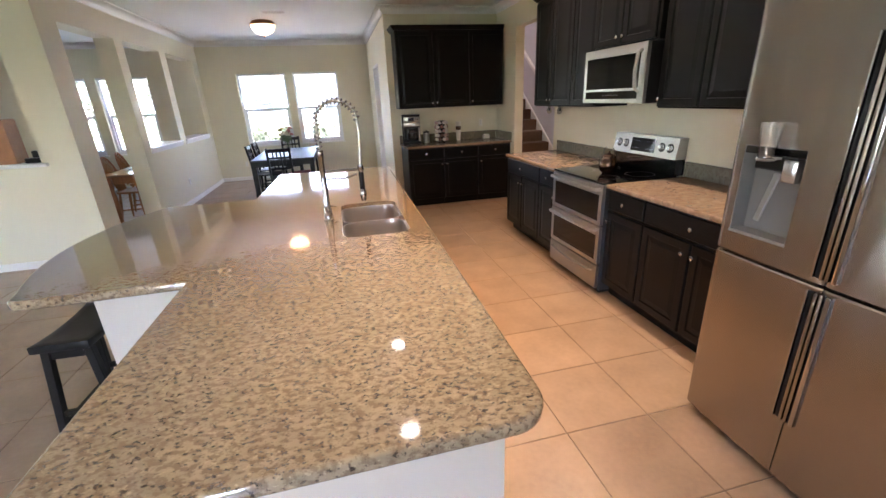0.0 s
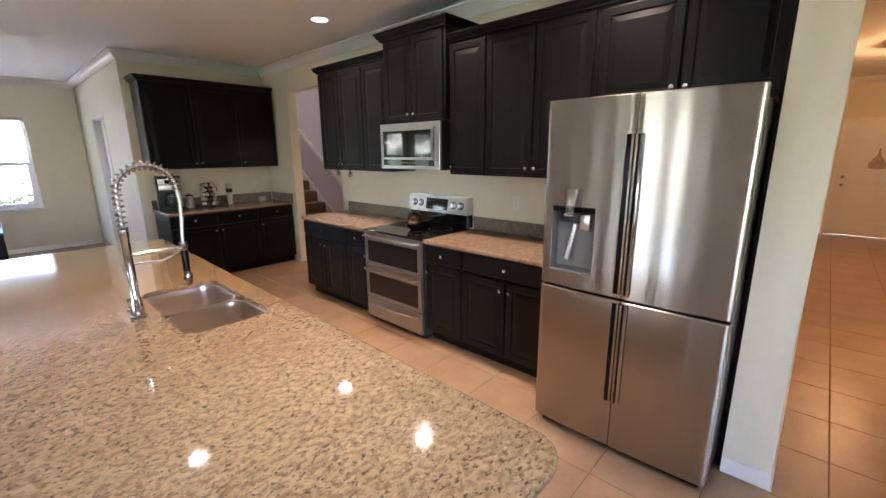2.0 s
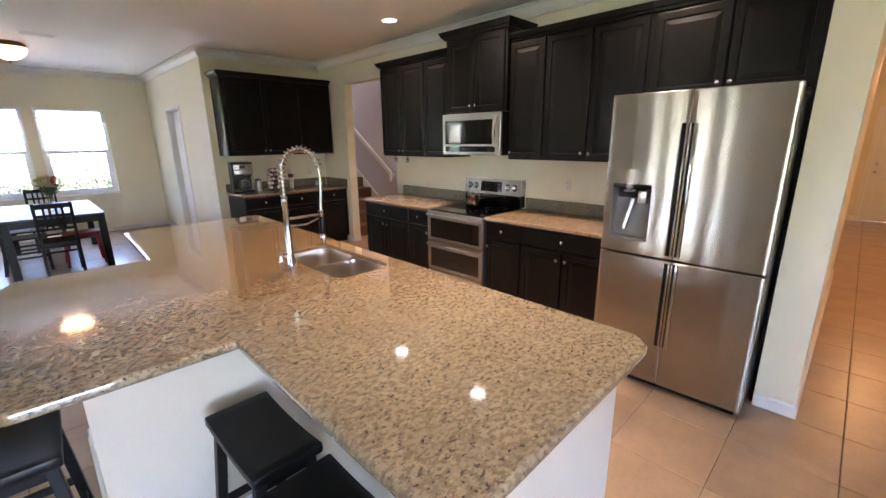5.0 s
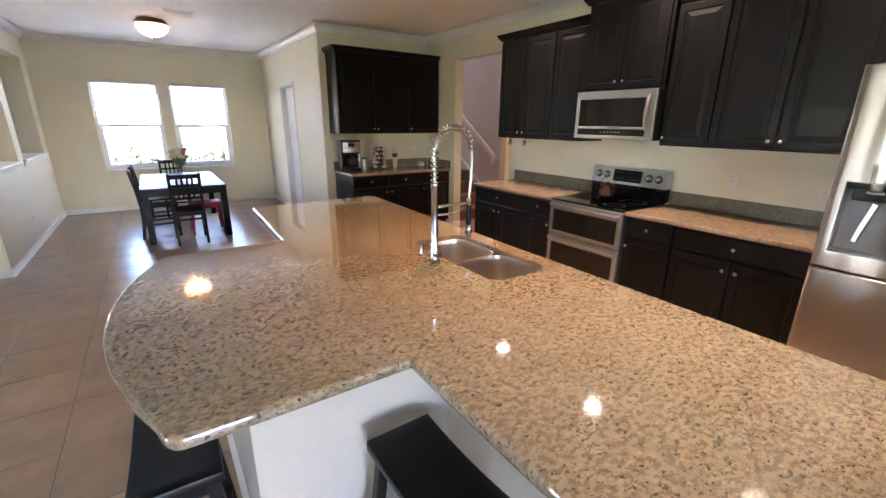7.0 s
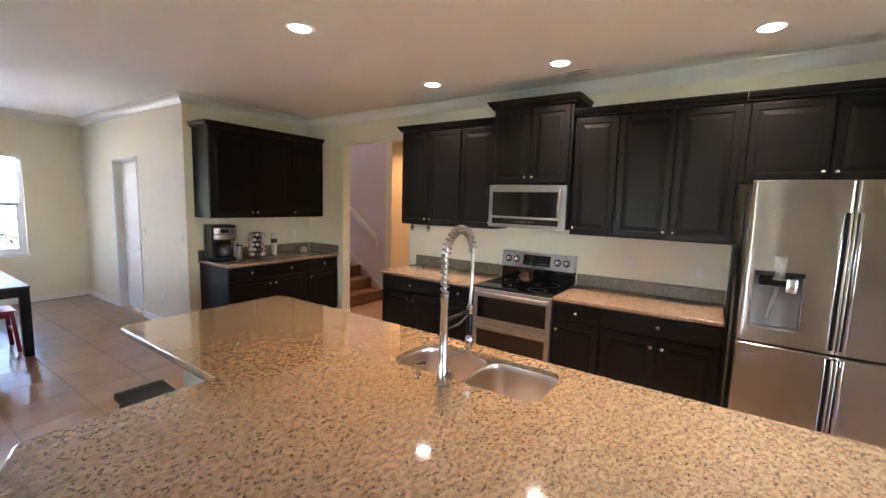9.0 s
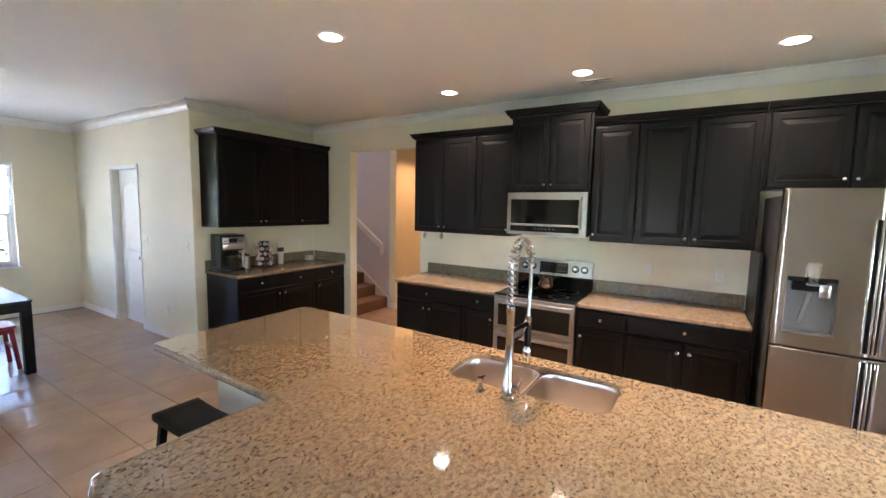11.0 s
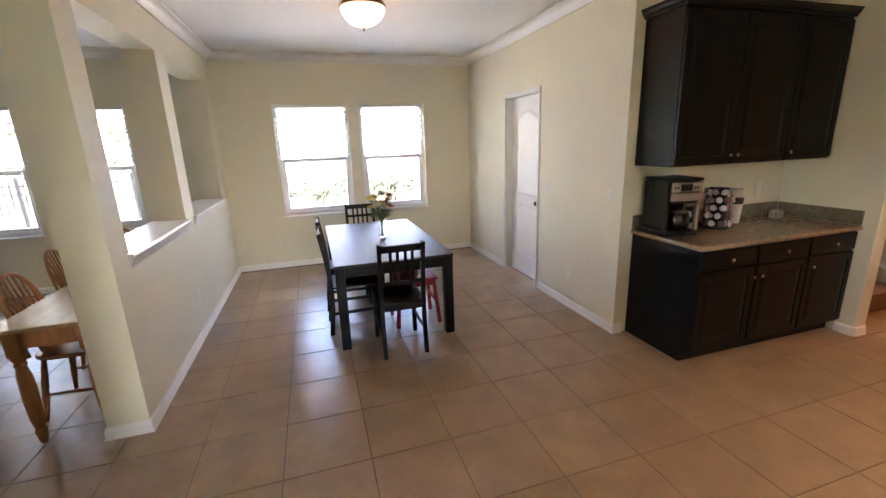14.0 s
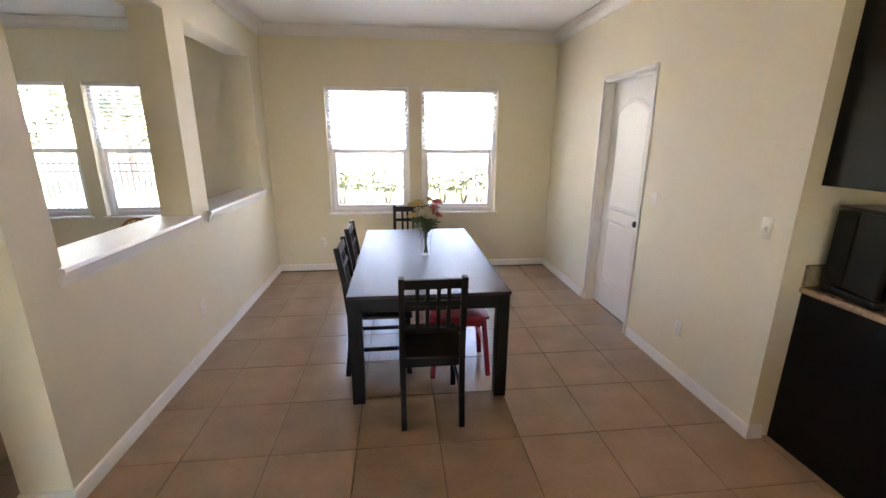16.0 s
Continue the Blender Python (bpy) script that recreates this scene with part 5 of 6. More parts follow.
def dining_chair(m):
    """Faces +y: back posts at y = 0, seat in front of it."""
    ob = thing("dining_chair", m, "black wooden dining chair with a slatted back", "chair", "chairs round the dining table")
    w, d, sh, bh = 0.37, 0.40, 0.455, 0.945
    for s in (-1, 1):
        bm = bmesh.new()
        x = s * (w / 2 - 0.016)
        pts = [(x, -0.03, 0.0), (x, 0.0, 0.25), (x, 0.004, sh), (x, -0.02, 0.70), (x, -0.06, bh)]
        for a, b in zip(pts, pts[1:]):
            bar(bm, a, b, 0.032, 0.038, up=(0, 1, 0), bevel=0.002)
        part("back_leg", bm, M_BLACKWOOD, ob)
        bm = bmesh.new()
        bar(bm, (s * (w / 2 - 0.012), d, sh - 0.02), (s * (w / 2 - 0.012), d + 0.005, 0), 0.034, 0.034, up=(0, 1, 0), bevel=0.002)
        part("front_leg", bm, M_BLACKWOOD, ob)
        bm = bmesh.new()
        bar(bm, (s * (w / 2 - 0.014), 0.0, 0.20), (s * (w / 2 - 0.014), d, 0.20), 0.016, 0.028, bevel=0.002)
        part("stretcher", bm, M_BLACKWOOD, ob)
    bpart("seat", ob, M_BLACKWOOD, (-w / 2 - 0.005, w / 2 + 0.005, -0.012, d + 0.03, sh - 0.02, sh), 0.006, "", 2)
    for a, b in ((0.0, 0.02), (d - 0.01, d + 0.01)):
        bpart("seat_rail", ob, M_BLACKWOOD, (-w / 2 + 0.03, w / 2 - 0.03, a, b, sh - 0.07, sh - 0.0205))
    bm = bmesh.new()
    bar(bm, (-w / 2 + 0.03, -0.055, 0.905), (w / 2 - 0.03, -0.055, 0.905), 0.018, 0.055, up=(0, -0.15, 1), bevel=0.002)
    part("top_rail", bm, M_BLACKWOOD, ob)
    for z, y in ((0.79, -0.038), (0.62, -0.014)):
        bm = bmesh.new()
        bar(bm, (-w / 2 + 0.03, y, z), (w / 2 - 0.03, y, z), 0.016, 0.032, up=(0, -0.12, 1), bevel=0.002)
        part("cross_rail", bm, M_BLACKWOOD, ob)
    for x in (-0.085, -0.03, 0.03, 0.085):
        bm = bmesh.new()
        bar(bm, (x, -0.014, 0.62), (x, -0.054, 0.90), 0.022, 0.012, up=(0, 1, 0.1), bevel=0.001)
        part("back_slat", bm, M_BLACKWOOD, ob)
    bm = bmesh.new()
    bar(bm, (-w / 2 + 0.03, d - 0.002, 0.26), (w / 2 - 0.03, d - 0.002, 0.26), 0.016, 0.026)
    part("front_stretcher", bm, M_BLACKWOOD, ob)
    return ob


c0 = dining_chair(pose(-0.575, 7.51, 0))
copy_thing(c0, pose(-1.10, 8.26, 0, 0, 0, -90))
copy_thing(c0, pose(-1.10, 8.86, 0, 0, 0, -91))
copy_thing(c0, pose(-0.62, 9.80, 0, 0, 0, 180))

rs = thing("red_stool", pose(-0.335, 8.17, 0), "red painted wooden stool pushed under the table", "stool")
bpart("seat", rs, M_RED, (-0.20, 0.20, -0.16, 0.16, 0.428, 0.450), 0.006, "", 2)
for sx in (-1, 1):
    for sy in (-1, 1):
        bm = bmesh.new()
        bar(bm, (sx * 0.165, sy * 0.125, 0.428), (sx * 0.20, sy * 0.17, 0.0), 0.034, 0.034, up=(0, 1, 0), bevel=0.003)
        part("leg", bm, M_RED, rs)
    bm = bmesh.new()
    bar(bm, (sx * 0.180, -0.14, 0.22), (sx * 0.180, 0.14, 0.22), 0.02, 0.03, bevel=0.002)
    part("stretcher", bm, M_RED, rs)
for sy in (-1, 1):
    bm = bmesh.new()
    bar(bm, (-0.165, sy * 0.125, 0.395), (0.165, sy * 0.125, 0.395), 0.018, 0.05)
    part("apron", bm, M_RED, rs)

# vase and bouquet
VX, VY = -0.535, 8.59
vs_ = thing("glass_vase", pose(VX, VY, TH), "clear glass vase on the dining table", "vase")
bm = bmesh.new()
lathe(bm, [(0, 0.0), (0.034, 0.0), (0.036, 0.01), (0.036, 0.10), (0.046, 0.205), (0.043, 0.205), (0.033, 0.10), (0.032, 0.022), (0, 0.02)], 24)
part("vase_body", bm, M_GLASS, vs_, "", 60)
bq = thing("bouquet", pose(VX, VY, TH + 0.022) @ Matrix.Diagonal((1.05, 1.05, 0.98, 1)), "bouquet of cream, yellow and red flowers", "flowers")
rnd = random.Random(4)
bm = bmesh.new()
bm_leaf = bmesh.new()
heads = []
for i in range(20):
    a = rnd.uniform(0, 6.28)
    r = rnd.uniform(0.02, 0.115)
    top_p = Vector((math.cos(a) * r, math.sin(a) * r, rnd.uniform(0.29, 0.42)))
    tube(bm, [(-math.cos(a) * 0.015, -math.sin(a) * 0.015, 0.004), (math.cos(a) * 0.012, math.sin(a) * 0.012, 0.17), top_p], 0.0028, 6)
    heads.append(top_p)
    for k in range(6):
        b = rnd.uniform(0, 6.28)
        c = Vector((math.cos(a) * r * 0.6, math.sin(a) * r * 0.6, rnd.uniform(0.18, 0.27)))
        tip = c + Vector((math.cos(b) * 0.07, math.sin(b) * 0.07, rnd.uniform(-0.01, 0.06)))
        mid = (c + tip) / 2
        sd_ = Vector((-math.sin(b), math.cos(b), 0)) * 0.014
        v = [bm_leaf.verts.new(p) for p in (c, mid + sd_ + Vector((0, 0, 0.006)), tip, mid - sd_ + Vector((0, 0, 0.006)))]
        bm_leaf.faces.new(v)
part("stems", bm, M_LEAF, bq)
part("leaves", bm_leaf, M_LEAF, bq)
for i, hp in enumerate(heads):
    bm = bmesh.new()
    kind = (M_PETALR if hp.x > 0.045 else M_PETALY if hp.x < -0.055 else M_PETALW)
    rad = rnd.uniform(0.042, 0.062)
    for ring in range(4):
        for k in range(9):
            a = 6.283 * k / 9 + ring * 0.35
            el = 0.15 + ring * 0.38
            d = Vector((math.cos(a) * math.cos(el), math.sin(a) * math.cos(el), math.sin(el)))
            t = Vector((-math.sin(a), math.cos(a), 0)) * rad * 0.32
            p0 = hp + d * rad * 0.2
            p1 = hp + d * rad * (1.0 - ring * 0.08)
            u = Vector((0, 0, 0.006))
            v = [bm.verts.new(p) for p in (p0, (p0 + p1) / 2 + t + u, p1, (p0 + p1) / 2 - t + u)]
            bm.faces.new(v)
    part("flower_head", bm, kind, bq)


# ---- coffee bar things ----
cm = thing("coffee_maker", pose(1.480, 7.00, 0.914, 0, 0, -10) @ Matrix.Diagonal((1.15, 1.08, 1.20, 1)), "black drip coffee maker with steel top and glass pot", "coffee maker")
bpart("base", cm, M_BLACKPLASTIC, (-0.12, 0.12, -0.132, 0.14, 0, 0.036), 0.010, "", 2)
bpart("steel_column", cm, M_STEELV, (0.096, 0.118, -0.128, -0.098, 0.0365, 0.2045), 0.004, "brushed steel corner column", 2)
bpart("tower", cm, M_BLACKPLASTIC, (-0.12, 0.12, 0.03, 0.14, 0.0405, 0.345), 0.010, "", 2)
bpart("side_panel", cm, M_BLACKPLASTIC, (-0.12, -0.098, -0.13, 0.029, 0.0405, 0.345), 0.006, "", 2)
bpart("brew_basket", cm, M_BLACKPLASTIC, (-0.0975, 0.12, -0.112, 0.029, 0.205, 0.345), 0.012, "", 2)
for z0, z1 in ((0.222, 0.275), (0.279, 0.338)):
    bpart("steel_band", cm, M_STEELV, (-0.096, 0.121, -0.134, -0.1125, z0, z1), 0.006, "brushed steel front band", 2)
bpart("top_lid", cm, M_BLACKPLASTIC, (-0.12, 0.122, -0.136, 0.14, 0.3455, 0.362), 0.007, "", 2)
bpart("display", cm, M_DISPLAY, (-0.035, 0.045, -0.1365, -0.1342, 0.288, 0.328), 0.001)
for x in (-0.075, -0.055, 0.065, 0.085):
    bpart("button", cm, M_BLACKPLASTIC, (x - 0.006, x + 0.006, -0.137, -0.1342, 0.300, 0.312), 0.001)
bm = bmesh.new()
lathe(bm, [(0, 0.0), (0.060, 0.0), (0.072, 0.02), (0.074, 0.06), (0.058, 0.11), (0.048, 0.13), (0.045, 0.13), (0.055, 0.108), (0.070, 0.06), (0.068, 0.022), (0.0, 0.004)], 24, (0.015, -0.06, 0.048))
pt = part("coffee_pot", bm, M_GLASS, cm, "glass coffee pot", 60)
bm = bmesh.new()
lathe(bm, [(0, 0.008), (0.064, 0.010), (0.067, 0.022), (0.069, 0.06), (0.058, 0.095), (0, 0.096)], 24, (0.015, -0.06, 0.048))
part("coffee", bm, M_BLACKPLASTIC, pt, "dark brewed coffee", 60)
bm = bmesh.new()
tube(bm, [(0.062, -0.06, 0.17), (0.10, -0.075, 0.165), (0.112, -0.08, 0.12), (0.10, -0.075, 0.075)], 0.009, 8)
part("pot_handle", bm, M_BLACKPLASTIC, pt, "", 60)

ct = thing("steel_canister", pose(1.715, 7.02, 0.914), "brushed steel canister on the coffee bar", "canister")
bm = bmesh.new()
lathe(bm, [(0, 0), (0.045, 0), (0.047, 0.005), (0.047, 0.15), (0.044, 0.155), (0, 0.156)], 24)
part("canister_body", bm, M_STEELV, ct, "", 40)
bm = bmesh.new()
lathe(bm, [(0.048, 0.1565), (0.048, 0.172), (0.012, 0.178), (0.010, 0.19), (0, 0.192)], 24)
part("lid", bm, M_BLACKPLASTIC, ct, "", 40)

pc = thing("pod_carousel", pose(1.955, 6.99, 0.914) @ Matrix.Diagonal((1, 1, 1.08, 1)), "wire carousel full of white-lidded coffee pods", "pod holder")
bm = bmesh.new()
lathe(bm, [(0, 0), (0.085, 0), (0.085, 0.012), (0.055, 0.016), (0.055, 0.30), (0, 0.305)], 24)
part("stand", bm, M_BLACKPLASTIC, pc, "", 40)
for a in range(6):
    an = 2 * math.pi * a / 6
    bm = bmesh.new()
    tube(bm, [(math.cos(an + 0.5) * 0.098, math.sin(an + 0.5) * 0.098, 0.012), (math.cos(an + 0.5) * 0.098, math.sin(an + 0.5) * 0.098, 0.29), (0, 0, 0.298)], 0.003, 6)
    part("wire", bm, M_BLACKPLASTIC, pc)
bm = bmesh.new()
lathe(bm, [(0, -0.002), (0.017, -0.002), (0.0185, 0.0), (0.0225, -0.001), (0.022, -0.005), (0.017, -0.040), (0, -0.042)], 14)
bmesh.ops.rotate(bm, verts=bm.verts, matrix=Matrix.Rotation(radians(90), 3, "Y"))
pod_me = mesh_of("pod", bm, M_POD, 40)
for a in range(9):
    for lv in range(5):
        an = 2 * math.pi * (a + 0.5 * (lv % 2)) / 9
        o = new("pod", pod_me)
        o.parent = pc
        o.location = (math.cos(an) * 0.105, math.sin(an) * 0.105, 0.045 + lv * 0.058)
        o.rotation_euler = (0, radians(-12), an)


def cup_stack(x, y, h, label):
    ob = thing("cup_stack", pose(x, y, 0.914), label, "cups")
    bm = bmesh.new()
    lathe(bm, [(0, 0), (0.030, 0), (0.040, h * 0.55), (0.041, h * 0.56), (0.0, h * 0.56)], 20)
    part("cup", bm, M_CUP, ob, "white paper cup", 40)
    bm = bmesh.new()
    lathe(bm, [(0.036, h * 0.561), (0.041, h * 0.58), (0.043, h * 0.75), (0.0, h * 0.76)], 20)
    part("sleeve", bm, M_CUPBROWN, ob, "brown cardboard sleeves", 40)
    bm = bmesh.new()
    lathe(bm, [(0.035, h * 0.761), (0.038, h * 0.78), (0.042, h * 0.97), (0.043, h), (0, h)], 20)
    part("lid", bm, M_CUP, ob, "stack of pale lids", 40)


cup_stack(2.25, 7.06, 0.29, "stack of paper cups with brown sleeves")
sb = thing("sugar_box", pose(2.72, 7.05, 0.914), "small clear box of white packets", "box")
bm = bmesh.new()
for b in ((-0.06, 0.06, -0.035, 0.035, 0, 0.004), (-0.06, -0.057, -0.035, 0.035, 0.004, 0.07), (0.057, 0.06, -0.035, 0.035, 0.004, 0.07), (-0.057, 0.057, -0.035, -0.032, 0.004, 0.07), (-0.057, 0.057, 0.032, 0.035, 0.004, 0.07)):
    box(bm, *b)
part("tray", bm, M_GLASS, sb)
for i in range(8):
    bm = bmesh.new()
    box(bm, -0.050 + i * 0.0125, -0.050 + i * 0.0125 + 0.008, -0.028, 0.028, 0.0045, 0.062 + (i % 3) * 0.006)
    part("packet", bm, M_CUP, sb)


# ---- breakfast nook ----
nt_ = thing("nook_table", pose(-2.72, 7.80, 0), "honey oak table with turned legs and pale top", "table")
bpart("tabletop", nt_, M_OAKTOP, (-0.245, 0.243, -0.60, 0.62, 0.715, 0.742), 0.008, "", 2)
for b in ((-0.10, 0.17, -0.565, -0.545, 0.61, 0.7145), (-0.10, 0.17, 0.545, 0.565, 0.61, 0.7145), (-0.16, -0.14, -0.52, 0.52, 0.61, 0.7145), (0.20, 0.22, -0.52, 0.52, 0.61, 0.7145)):
    bpart("apron", nt_, M_OAK, b, 0.002)
for sx in (-1, 1):
    for sy in (-1, 1):
        bm = bmesh.new()
        lathe(bm, [(0, 0), (0.018, 0), (0.024, 0.03), (0.030, 0.09), (0.022, 0.10), (0.026, 0.115), (0.034, 0.16), (0.040, 0.30), (0.036, 0.44), (0.026, 0.50), (0.034, 0.515), (0.026, 0.53), (0.038, 0.56), (0.038, 0.57), (0, 0.575)], 18, (0.205 if sx > 0 else -0.14, sy * 0.555, 0))
        lx = 0.205 if sx > 0 else -0.14
        box(bm, lx - 0.034, lx + 0.034, sy * 0.555 - 0.034, sy * 0.555 + 0.034, 0.57, 0.7146, 0.003)
        part("leg", bm, M_OAK, nt_, "", 50)
bm = bmesh.new()
box(bm, -2.80, -2.62, 7.74, 7.80, 0.7424, 0.7524, 0.003)
tagged(new("remote_control", mesh_of("remote_control", bm, M_BLACKPLASTIC)), "flat black remote control on the oak table", "remote control")


def windsor_chair(m):
    """Faces +x, its back at x = 0."""
    ob = thing("windsor_chair", m, "honey oak spindle-back chair at the nook table", "chair", "chairs round the nook table")
    bm = bmesh.new()
    o = rounded([(0.0, -0.20), (0.40, -0.22), (0.40, 0.22), (0.0, 0.20)], [0.12, 0.07, 0.07, 0.12], 6)
    slab(bm, o, 0.425, 0.455, 0.008)
    part("seat", bm, M_OAK, ob, "", 40)
    for x, y in ((0.06, -0.15), (0.06, 0.15), (0.34, -0.17), (0.34, 0.17)):
        bm = bmesh.new()
        foot = Vector((x + (0.05 if x > 0.2 else -0.06), y * 1.22, 0))
        hd = Vector((x, y, 0.43))
        tube(bm, [foot.lerp(hd, t) for t in (0, 0.12, 0.3, 0.45, 0.5, 0.55, 0.8, 1)], [0.011, 0.014, 0.019, 0.021, 0.016, 0.021, 0.018, 0.013], 10)
        part("leg", bm, M_OAK, ob, "", 60)
    for s in (-1, 1):
        bm = bmesh.new()
        tube(bm, [(0.01, s * 0.17, 0.18), (0.20, s * 0.178, 0.18), (0.375, s * 0.19, 0.18)], [0.008, 0.012, 0.008], 8)
        part("stretcher", bm, M_OAK, ob, "", 60)
    bow = [(0.03 - 0.10 * math.sin(math.pi * k / 16) ** 0.8 - 0.02, -0.185 * math.cos(math.pi * k / 16), 0.455 + 0.50 * math.sin(math.pi * k / 16) ** 0.6) for k in range(17)]
    bm = bmesh.new()
    tube(bm, bow, 0.012, 8)
    part("back_bow", bm, M_OAK, ob, "bent oak bow", 60)
    for i in range(7):
        y = -0.135 + 0.045 * i
        f = math.sqrt(max(0.0, 1 - (y / 0.185) ** 2))
        bm = bmesh.new()
        tube(bm, [(0.04, y * 0.75, 0.45), (0.005 - 0.03 * f, y * 0.9, 0.66), (0.01 - 0.10 * f ** 0.8, y, 0.455 + 0.50 * f ** 0.6)], [0.008, 0.010, 0.006], 8)
        part("spindle", bm, M_OAK, ob, "", 60)
    return ob


w0 = windsor_chair(pose(-2.96, 7.66, 0))
copy_thing(w0, pose(-3.08, 8.38, 0, 0, 0, 4))
copy_thing(w0, pose(-3.02, 9.15, 0, 0, 0, -85))

bx = thing("wooden_box", pose(-2.985, 5.70, 1.1155), "tall warm wooden box on the pass-through ledge", "box")
bpart("box_body", bx, M_WOODBOX, (-0.16, 0.16, -0.10, 0.10, 0.0042, 0.44), 0.01, "", 2)
bpart("box_base", bx, M_TRIM, (-0.175, 0.175, -0.12, 0.12, 0.0, 0.004))
ph = thing("black_telephone", pose(-2.705, 5.70, 1.1155) @ Matrix.Diagonal((0.75, 1, 1, 1)), "small black handset dock on the ledge", "telephone")
bpart("dock", ph, M_BLACKPLASTIC, (-0.10, 0.10, -0.07, 0.07, 0, 0.05), 0.012, "", 2)
bpart("handset", ph, M_BLACKPLASTIC, (-0.03, 0.03, -0.02, 0.04, 0.0505, 0.12), 0.01, "", 2)

# ---- foyer console ----
co = thing("console_table", pose(8.35, -0.42, 0), "scrolled iron console table with a glass top", "table")
bm = bmesh.new()
box(bm, -0.45, 0.45, -0.20, 0.20, 0.735, 0.750, 0.004)
part("glass_top", bm, M_GLASS, co)
for sx in (-1, 1):
    for sy in (-1, 1):
        bm = bmesh.new()
        pts = [(sx * (0.40 - 0.16 * math.sin(math.pi * k / 12)), sy * (0.15 - 0.05 * math.sin(math.pi * k / 12)), 0.735 - 0.70 * k / 12) for k in range(13)]
        pts += [(sx * (0.40 + 0.05 * math.sin(a)), sy * 0.15, 0.060 - 0.045 * math.cos(a) + 0.0) for a in (0.6, 1.4, 2.2, 3.0, 3.8)]
        tube(bm, pts, 0.014, 8)
        part("scroll_leg", bm, M_BRONZE, co, "", 60)
bm = bmesh.new()
tube(bm, [(-0.38, -0.15, 0.72), (0.38, -0.15, 0.72), (0.38, 0.15, 0.72), (-0.38, 0.15, 0.72), (-0.38, -0.15, 0.72)], 0.012, 8)
part("top_frame", bm, M_BRONZE, co)
tl = thing("table_lamp", pose(8.30, -0.42, 0.7505) @ Matrix.Diagonal((1, 1, 1.35, 1)), "small lit table lamp with a fabric shade", "lamp")
bm = bmesh.new()
lathe(bm, [(0, 0), (0.07, 0), (0.07, 0.012), (0.02, 0.03), (0.045, 0.10), (0.05, 0.16), (0.015, 0.24), (0.008, 0.30), (0, 0.30)], 18)
part("lamp_base", bm, M_BRONZE, tl, "", 60)
bm = bmesh.new()
lathe(bm, [(0.15, 0.25), (0.08, 0.44), (0.078, 0.44), (0.148, 0.25)], 24)
part("shade", bm, M_LAMPSHADE, tl, "glowing fabric shade", 60)

# ---- outdoors ----
bm = bmesh.new()
box(bm, -400, 400, FY + 0.17, 700, -0.35, -0.15)
box(bm, -400, NX - 0.17, -400, FY + 0.17, -0.35, -0.15)
box(bm, NX - 0.17, 12, -400, SY - 0.14, -0.35, -0.15)
structure("ground", bm, M_GRASS, "sunlit green lawn", "ground")
bm = bmesh.new()
box(bm, -6.2, 3.5, FY + 0.3, FY + 4.2, -0.149, -0.12, 0.01)
structure("pavement", bm, M_CONCRETE, "pale concrete patio outside the windows", "pavement")


def leafy(bm, rnd_, centre, radii_, count, size):
    """Many small leaves scattered through a lumpy volume."""
    for _ in range(count):
        d = Vector((rnd_.gauss(0, 1), rnd_.gauss(0, 1), rnd_.gauss(0, 1))).normalized() * rnd_.uniform(0.55, 1.0)
        p = Vector(centre) + Vector((d.x * radii_[0], d.y * radii_[1], d.z * radii_[2]))
        a = Vector((rnd_.gauss(0, 1), rnd_.gauss(0, 1), rnd_.gauss(0, 1))).normalized()
        b = a.orthogonal().normalized()
        s = size * rnd_.uniform(0.6, 1.3)
        v = [bm.verts.new(q) for q in (p - a * s, p + b * s * 0.45, p + a * s, p - b * s * 0.45)]
        bm.faces.new(v)


rnd = random.Random(11)
for i in range(12):
    x = -3.4 + i * 0.62
    sh = thing("shrub", pose(x + rnd.uniform(-0.2, 0.2), FY + 5.6 + rnd.uniform(-0.3, 0.3), -0.15) @ Matrix.Diagonal((1.2, 1.1, 1.28, 1)), "leafy green shrub in the yard", "shrub", "shrubs outside the windows")
    bm = bmesh.new()
    for k in range(6):
        a = k * 1.05
        tube(bm, [(0, 0, 0), (math.cos(a) * 0.12, math.sin(a) * 0.12, 0.3), (math.cos(a) * 0.32, math.sin(a) * 0.32, 0.75)], [0.02, 0.014, 0.006], 5)
    part("branches", bm, M_BARK, sh)
    bm = bmesh.new()
    for k in range(9):
        leafy(bm, rnd, (rnd.uniform(-0.35, 0.35), rnd.uniform(-0.3, 0.3), rnd.uniform(0.45, 0.85)), (0.28, 0.28, 0.22), 85, 0.06)
    part("crown", bm, M_HEDGE, sh)


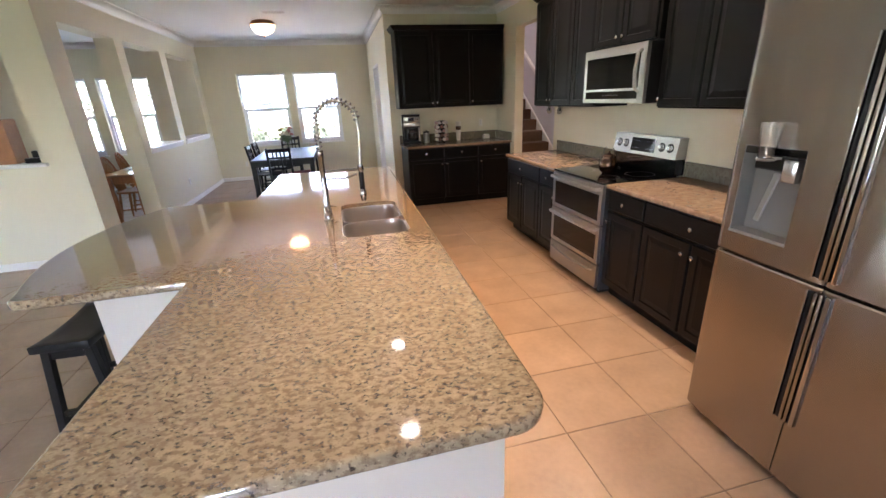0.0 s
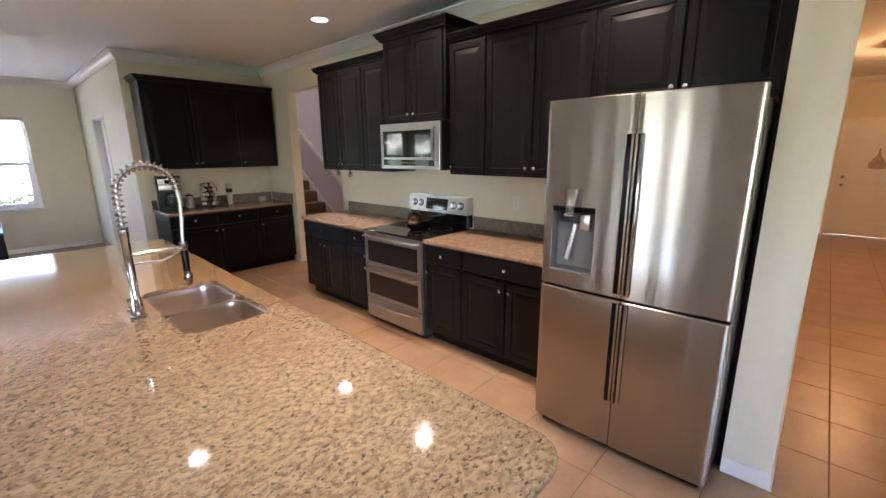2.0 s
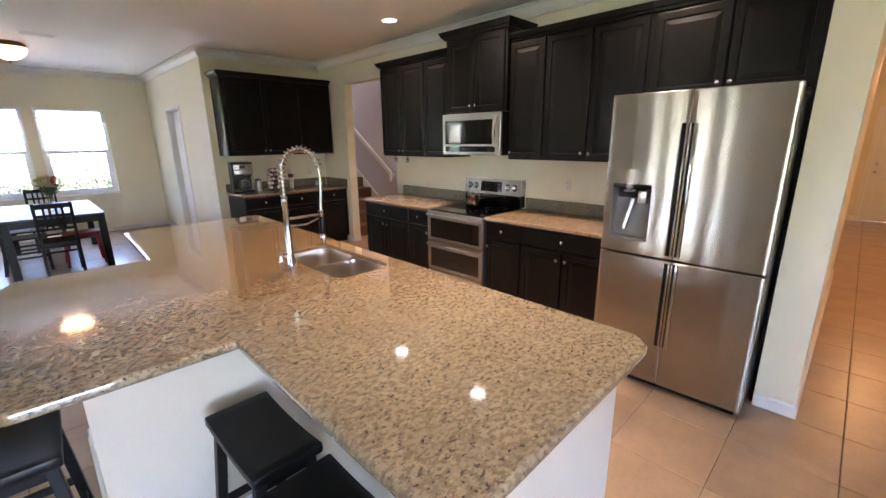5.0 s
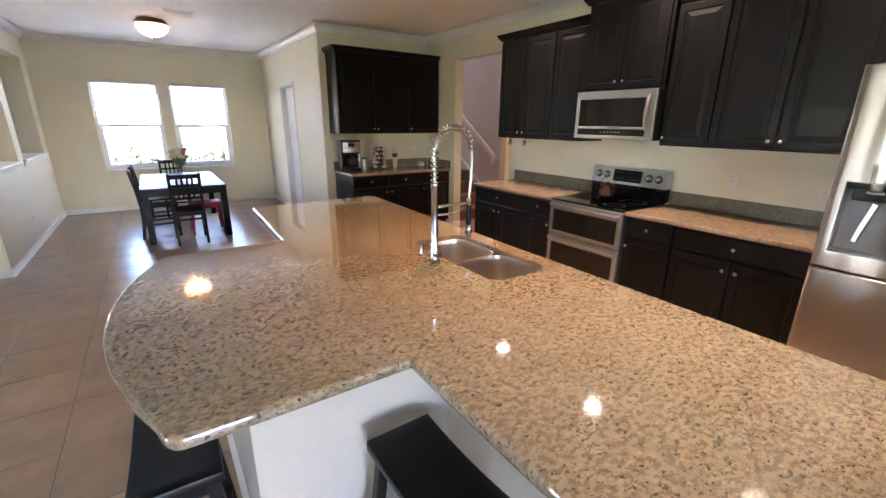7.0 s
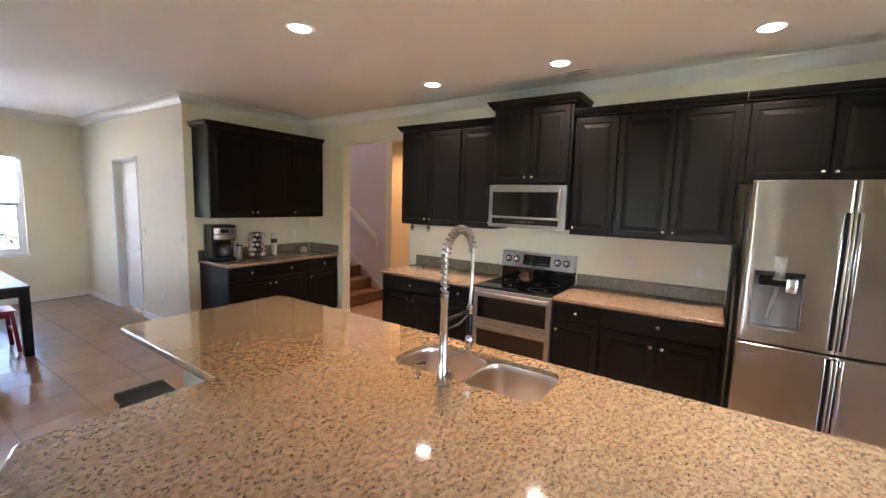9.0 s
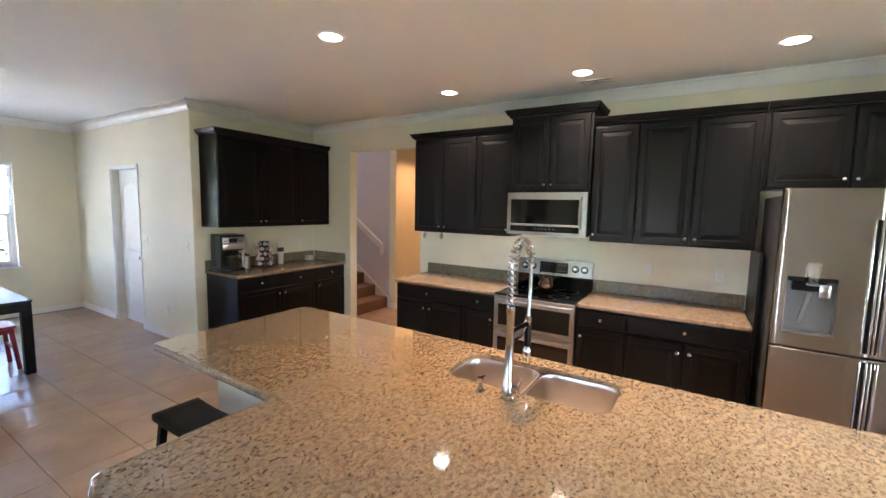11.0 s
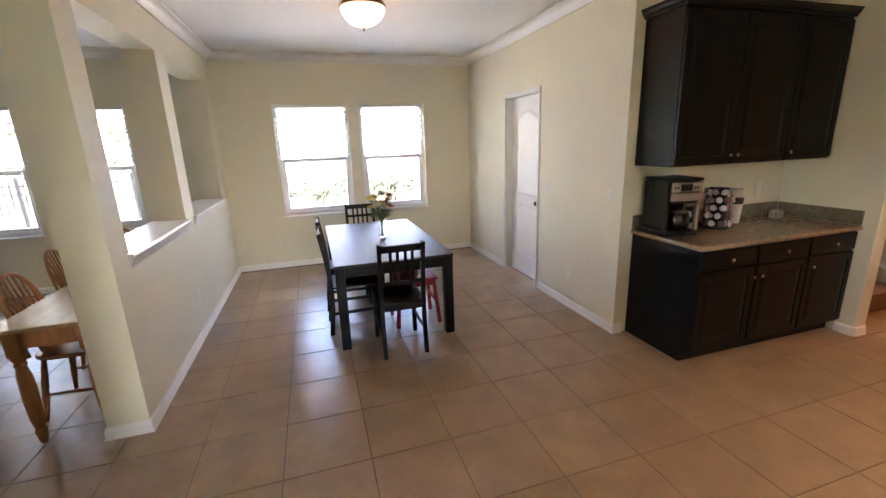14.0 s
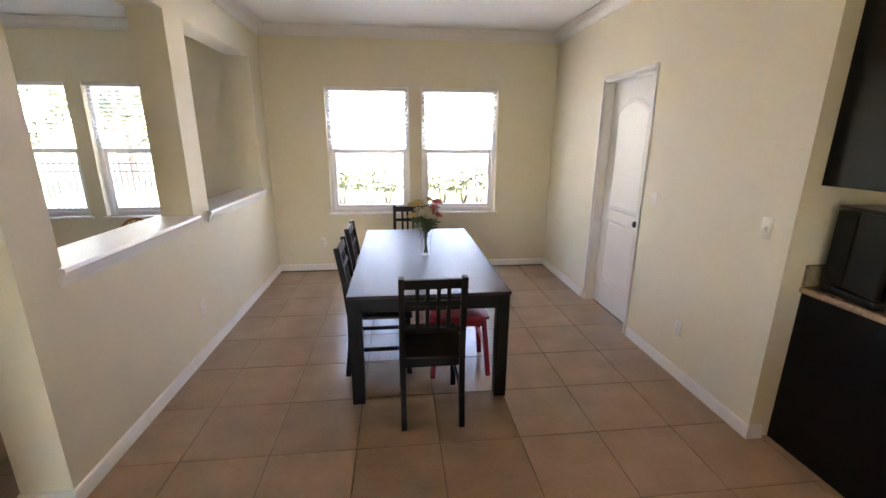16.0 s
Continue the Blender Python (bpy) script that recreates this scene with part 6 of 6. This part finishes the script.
def tree(x, y, h, seed):
    r_ = random.Random(seed)
    ob = thing("tree", pose(x, y, -0.15), "tall leafy tree beyond the fence", "tree", "trees in the yard")
    bm = bmesh.new()
    tube(bm, [(0, 0, 0), (0.05, 0.03, h * 0.3), (0.0, 0.1, h * 0.55), (0.1, 0.0, h * 0.85)], [0.20, 0.15, 0.10, 0.03], 9)
    ends = []
    for k in range(8):
        a = k * 2.4
        z = h * (0.14 + 0.085 * k)
        e = Vector((math.cos(a) * h * 0.22, math.sin(a) * h * 0.22, z + h * 0.15))
        tube(bm, [(0.02, 0.03, z), e * 0.5 + Vector((0, 0, z * 0.5 + 0.1)), e], [0.06, 0.04, 0.015], 6)
        ends.append(e)
    part("trunk", bm, M_BARK, ob, "", 60)
    bm = bmesh.new()
    for e in ends + [Vector((0, 0, h * 0.9)), Vector((0.3, 0.2, h * 0.75)), Vector((-0.4, 0.1, h * 0.7))]:
        for _ in range(4):
            c = e + Vector((r_.uniform(-0.7, 0.7), r_.uniform(-0.7, 0.7), r_.uniform(-0.5, 0.6)))
            leafy(bm, r_, c, (0.6, 0.6, 0.45), 70, 0.12)
    part("crown", bm, M_TREELEAF, ob)


tree(-8.5, FY + 12, 7.5, 1)
tree(-5.4, FY + 15, 8.5, 2)
tree(-12.0, FY + 14, 8.0, 3)
tree(-14.6, FY + 11, 7.0, 5)
tree(-10.2, FY + 10.5, 6.5, 6)
tree(-11.5, 2.0, 7.0, 4)

fe = thing("metal_fence", pose(-11.0, FY + 4.6, -0.15), "black metal picket fence along the yard", "fence")
for z in (0.12, 1.05, 1.22):
    bpart("rail", fe, M_FENCE, (0, 8.2, -0.012, 0.012, z, z + 0.03))
bm = bmesh.new()
box(bm, -0.008, 0.008, -0.0082, 0.0082, 0.02, 1.32)
picket = mesh_of("picket", bm, M_FENCE)
for i in range(70):
    o = new("picket", picket)
    o.parent = fe
    o.location = (0.06 + i * 0.117, 0, 0)
for i in range(5):
    bpart("post", fe, M_FENCE, (i * 2.03 - 0.03, i * 2.03 + 0.03, -0.03, 0.03, 0, 1.42), 0.004)

ho = thing("house", pose(1.0, FY + 16, -0.15), "pale stucco neighbouring house with a grey shingle roof", "house")
bpart("wall", ho, M_STUCCO, (-7, 7, 0, 8, 0, 2.9))
bm = bmesh.new()
vs2 = [bm.verts.new(p) for p in ((-7.5, -0.5, 2.9), (7.5, -0.5, 2.9), (7.5, 8.5, 2.9), (-7.5, 8.5, 2.9), (-4, 4, 5.4), (4, 4, 5.4))]
for f in ((0, 1, 5, 4), (1, 2, 5), (2, 3, 4, 5), (3, 0, 4), (3, 2, 1, 0)):
    bm.faces.new([vs2[i] for i in f])
part("roof", bm, M_ROOF, ho)
for x in (-5, -1.2, 3.2):
    wn_ = bpart("window", ho, M_WINPLASTIC, (x, x + 1.5, -0.05, 0.0, 1.0, 2.3), 0.01)
    bpart("pane", wn_, M_ROOF, (x + 0.07, x + 1.43, -0.06, -0.05, 1.07, 2.23))


# ---- floor tiles ----
P = 0.4585
GX, GY = -1.464, 6.433
bm = bmesh.new()
box(bm, NX, DX + 0.1, SY, FY, -0.14, -0.004)
box(bm, DX + 0.1, 11.0, SY, BY, -0.14, -0.004)
floor = structure("floor", bm, M_GROUT, "beige ceramic tile floor with dark grout", "floor")


def tile_verts(x, y, p):
    g, c, t = 0.0022, 0.0025, 0.010
    a0, a1, b0, b1 = x + g, x + p - g, y + g, y + p - g
    low = [(a0, b0, -t), (a1, b0, -t), (a1, b1, -t), (a0, b1, -t)]
    mid = [(a0, b0, -c), (a1, b0, -c), (a1, b1, -c), (a0, b1, -c)]
    up = [(a0 + c, b0 + c, 0), (a1 - c, b0 + c, 0), (a1 - c, b1 - c, 0), (a0 + c, b1 - c, 0)]
    return low + mid + up


TF = [(0, 1, 5, 4), (1, 2, 6, 5), (2, 3, 7, 6), (3, 0, 4, 7), (4, 5, 9, 8), (5, 6, 10, 9), (6, 7, 11, 10), (7, 4, 8, 11), (8, 9, 10, 11)]
tile_me = bpy.data.meshes.new("tile")
tile_me.from_pydata(tile_verts(0, 0, P), [], TF)
tile_me.materials.append(M_TILE)
rest_v, rest_f = [], []
for i in range(-12, 28):
    for j in range(-21, 10):
        x, y = GX + i * P, GY + j * P
        cx, cy = x + P / 2, y + P / 2
        inside = (NX < cx < DX and SY < cy < FY) or (DX <= cx < 10.9 and SY < cy < BY)
        if not inside:
            continue
        island = -0.03 < x and x + P < 0.68 and 1.2 < y and y + P < 4.6
        near = PX0 < cx < WX + 0.1 and 1.0 < cy < FY and not island
        if near:
            o = new("tile", tile_me)
            o.parent = floor
            o.location = (x, y, 0)
            o.rotation_euler = (radians(random.uniform(-0.04, 0.04)), radians(random.uniform(-0.04, 0.04)), 0)
        elif not island:
            n0 = len(rest_v)
            rest_v += tile_verts(x, y, P)
            rest_f += [tuple(n0 + q for q in f) for f in TF]
rest = bpy.data.meshes.new("tile_field")
rest.from_pydata(rest_v, [], rest_f)
rest.materials.append(M_TILE)
rf = new("tile_field", rest)
rf.parent = floor
tagged(rf, "", "", "", "stuff")
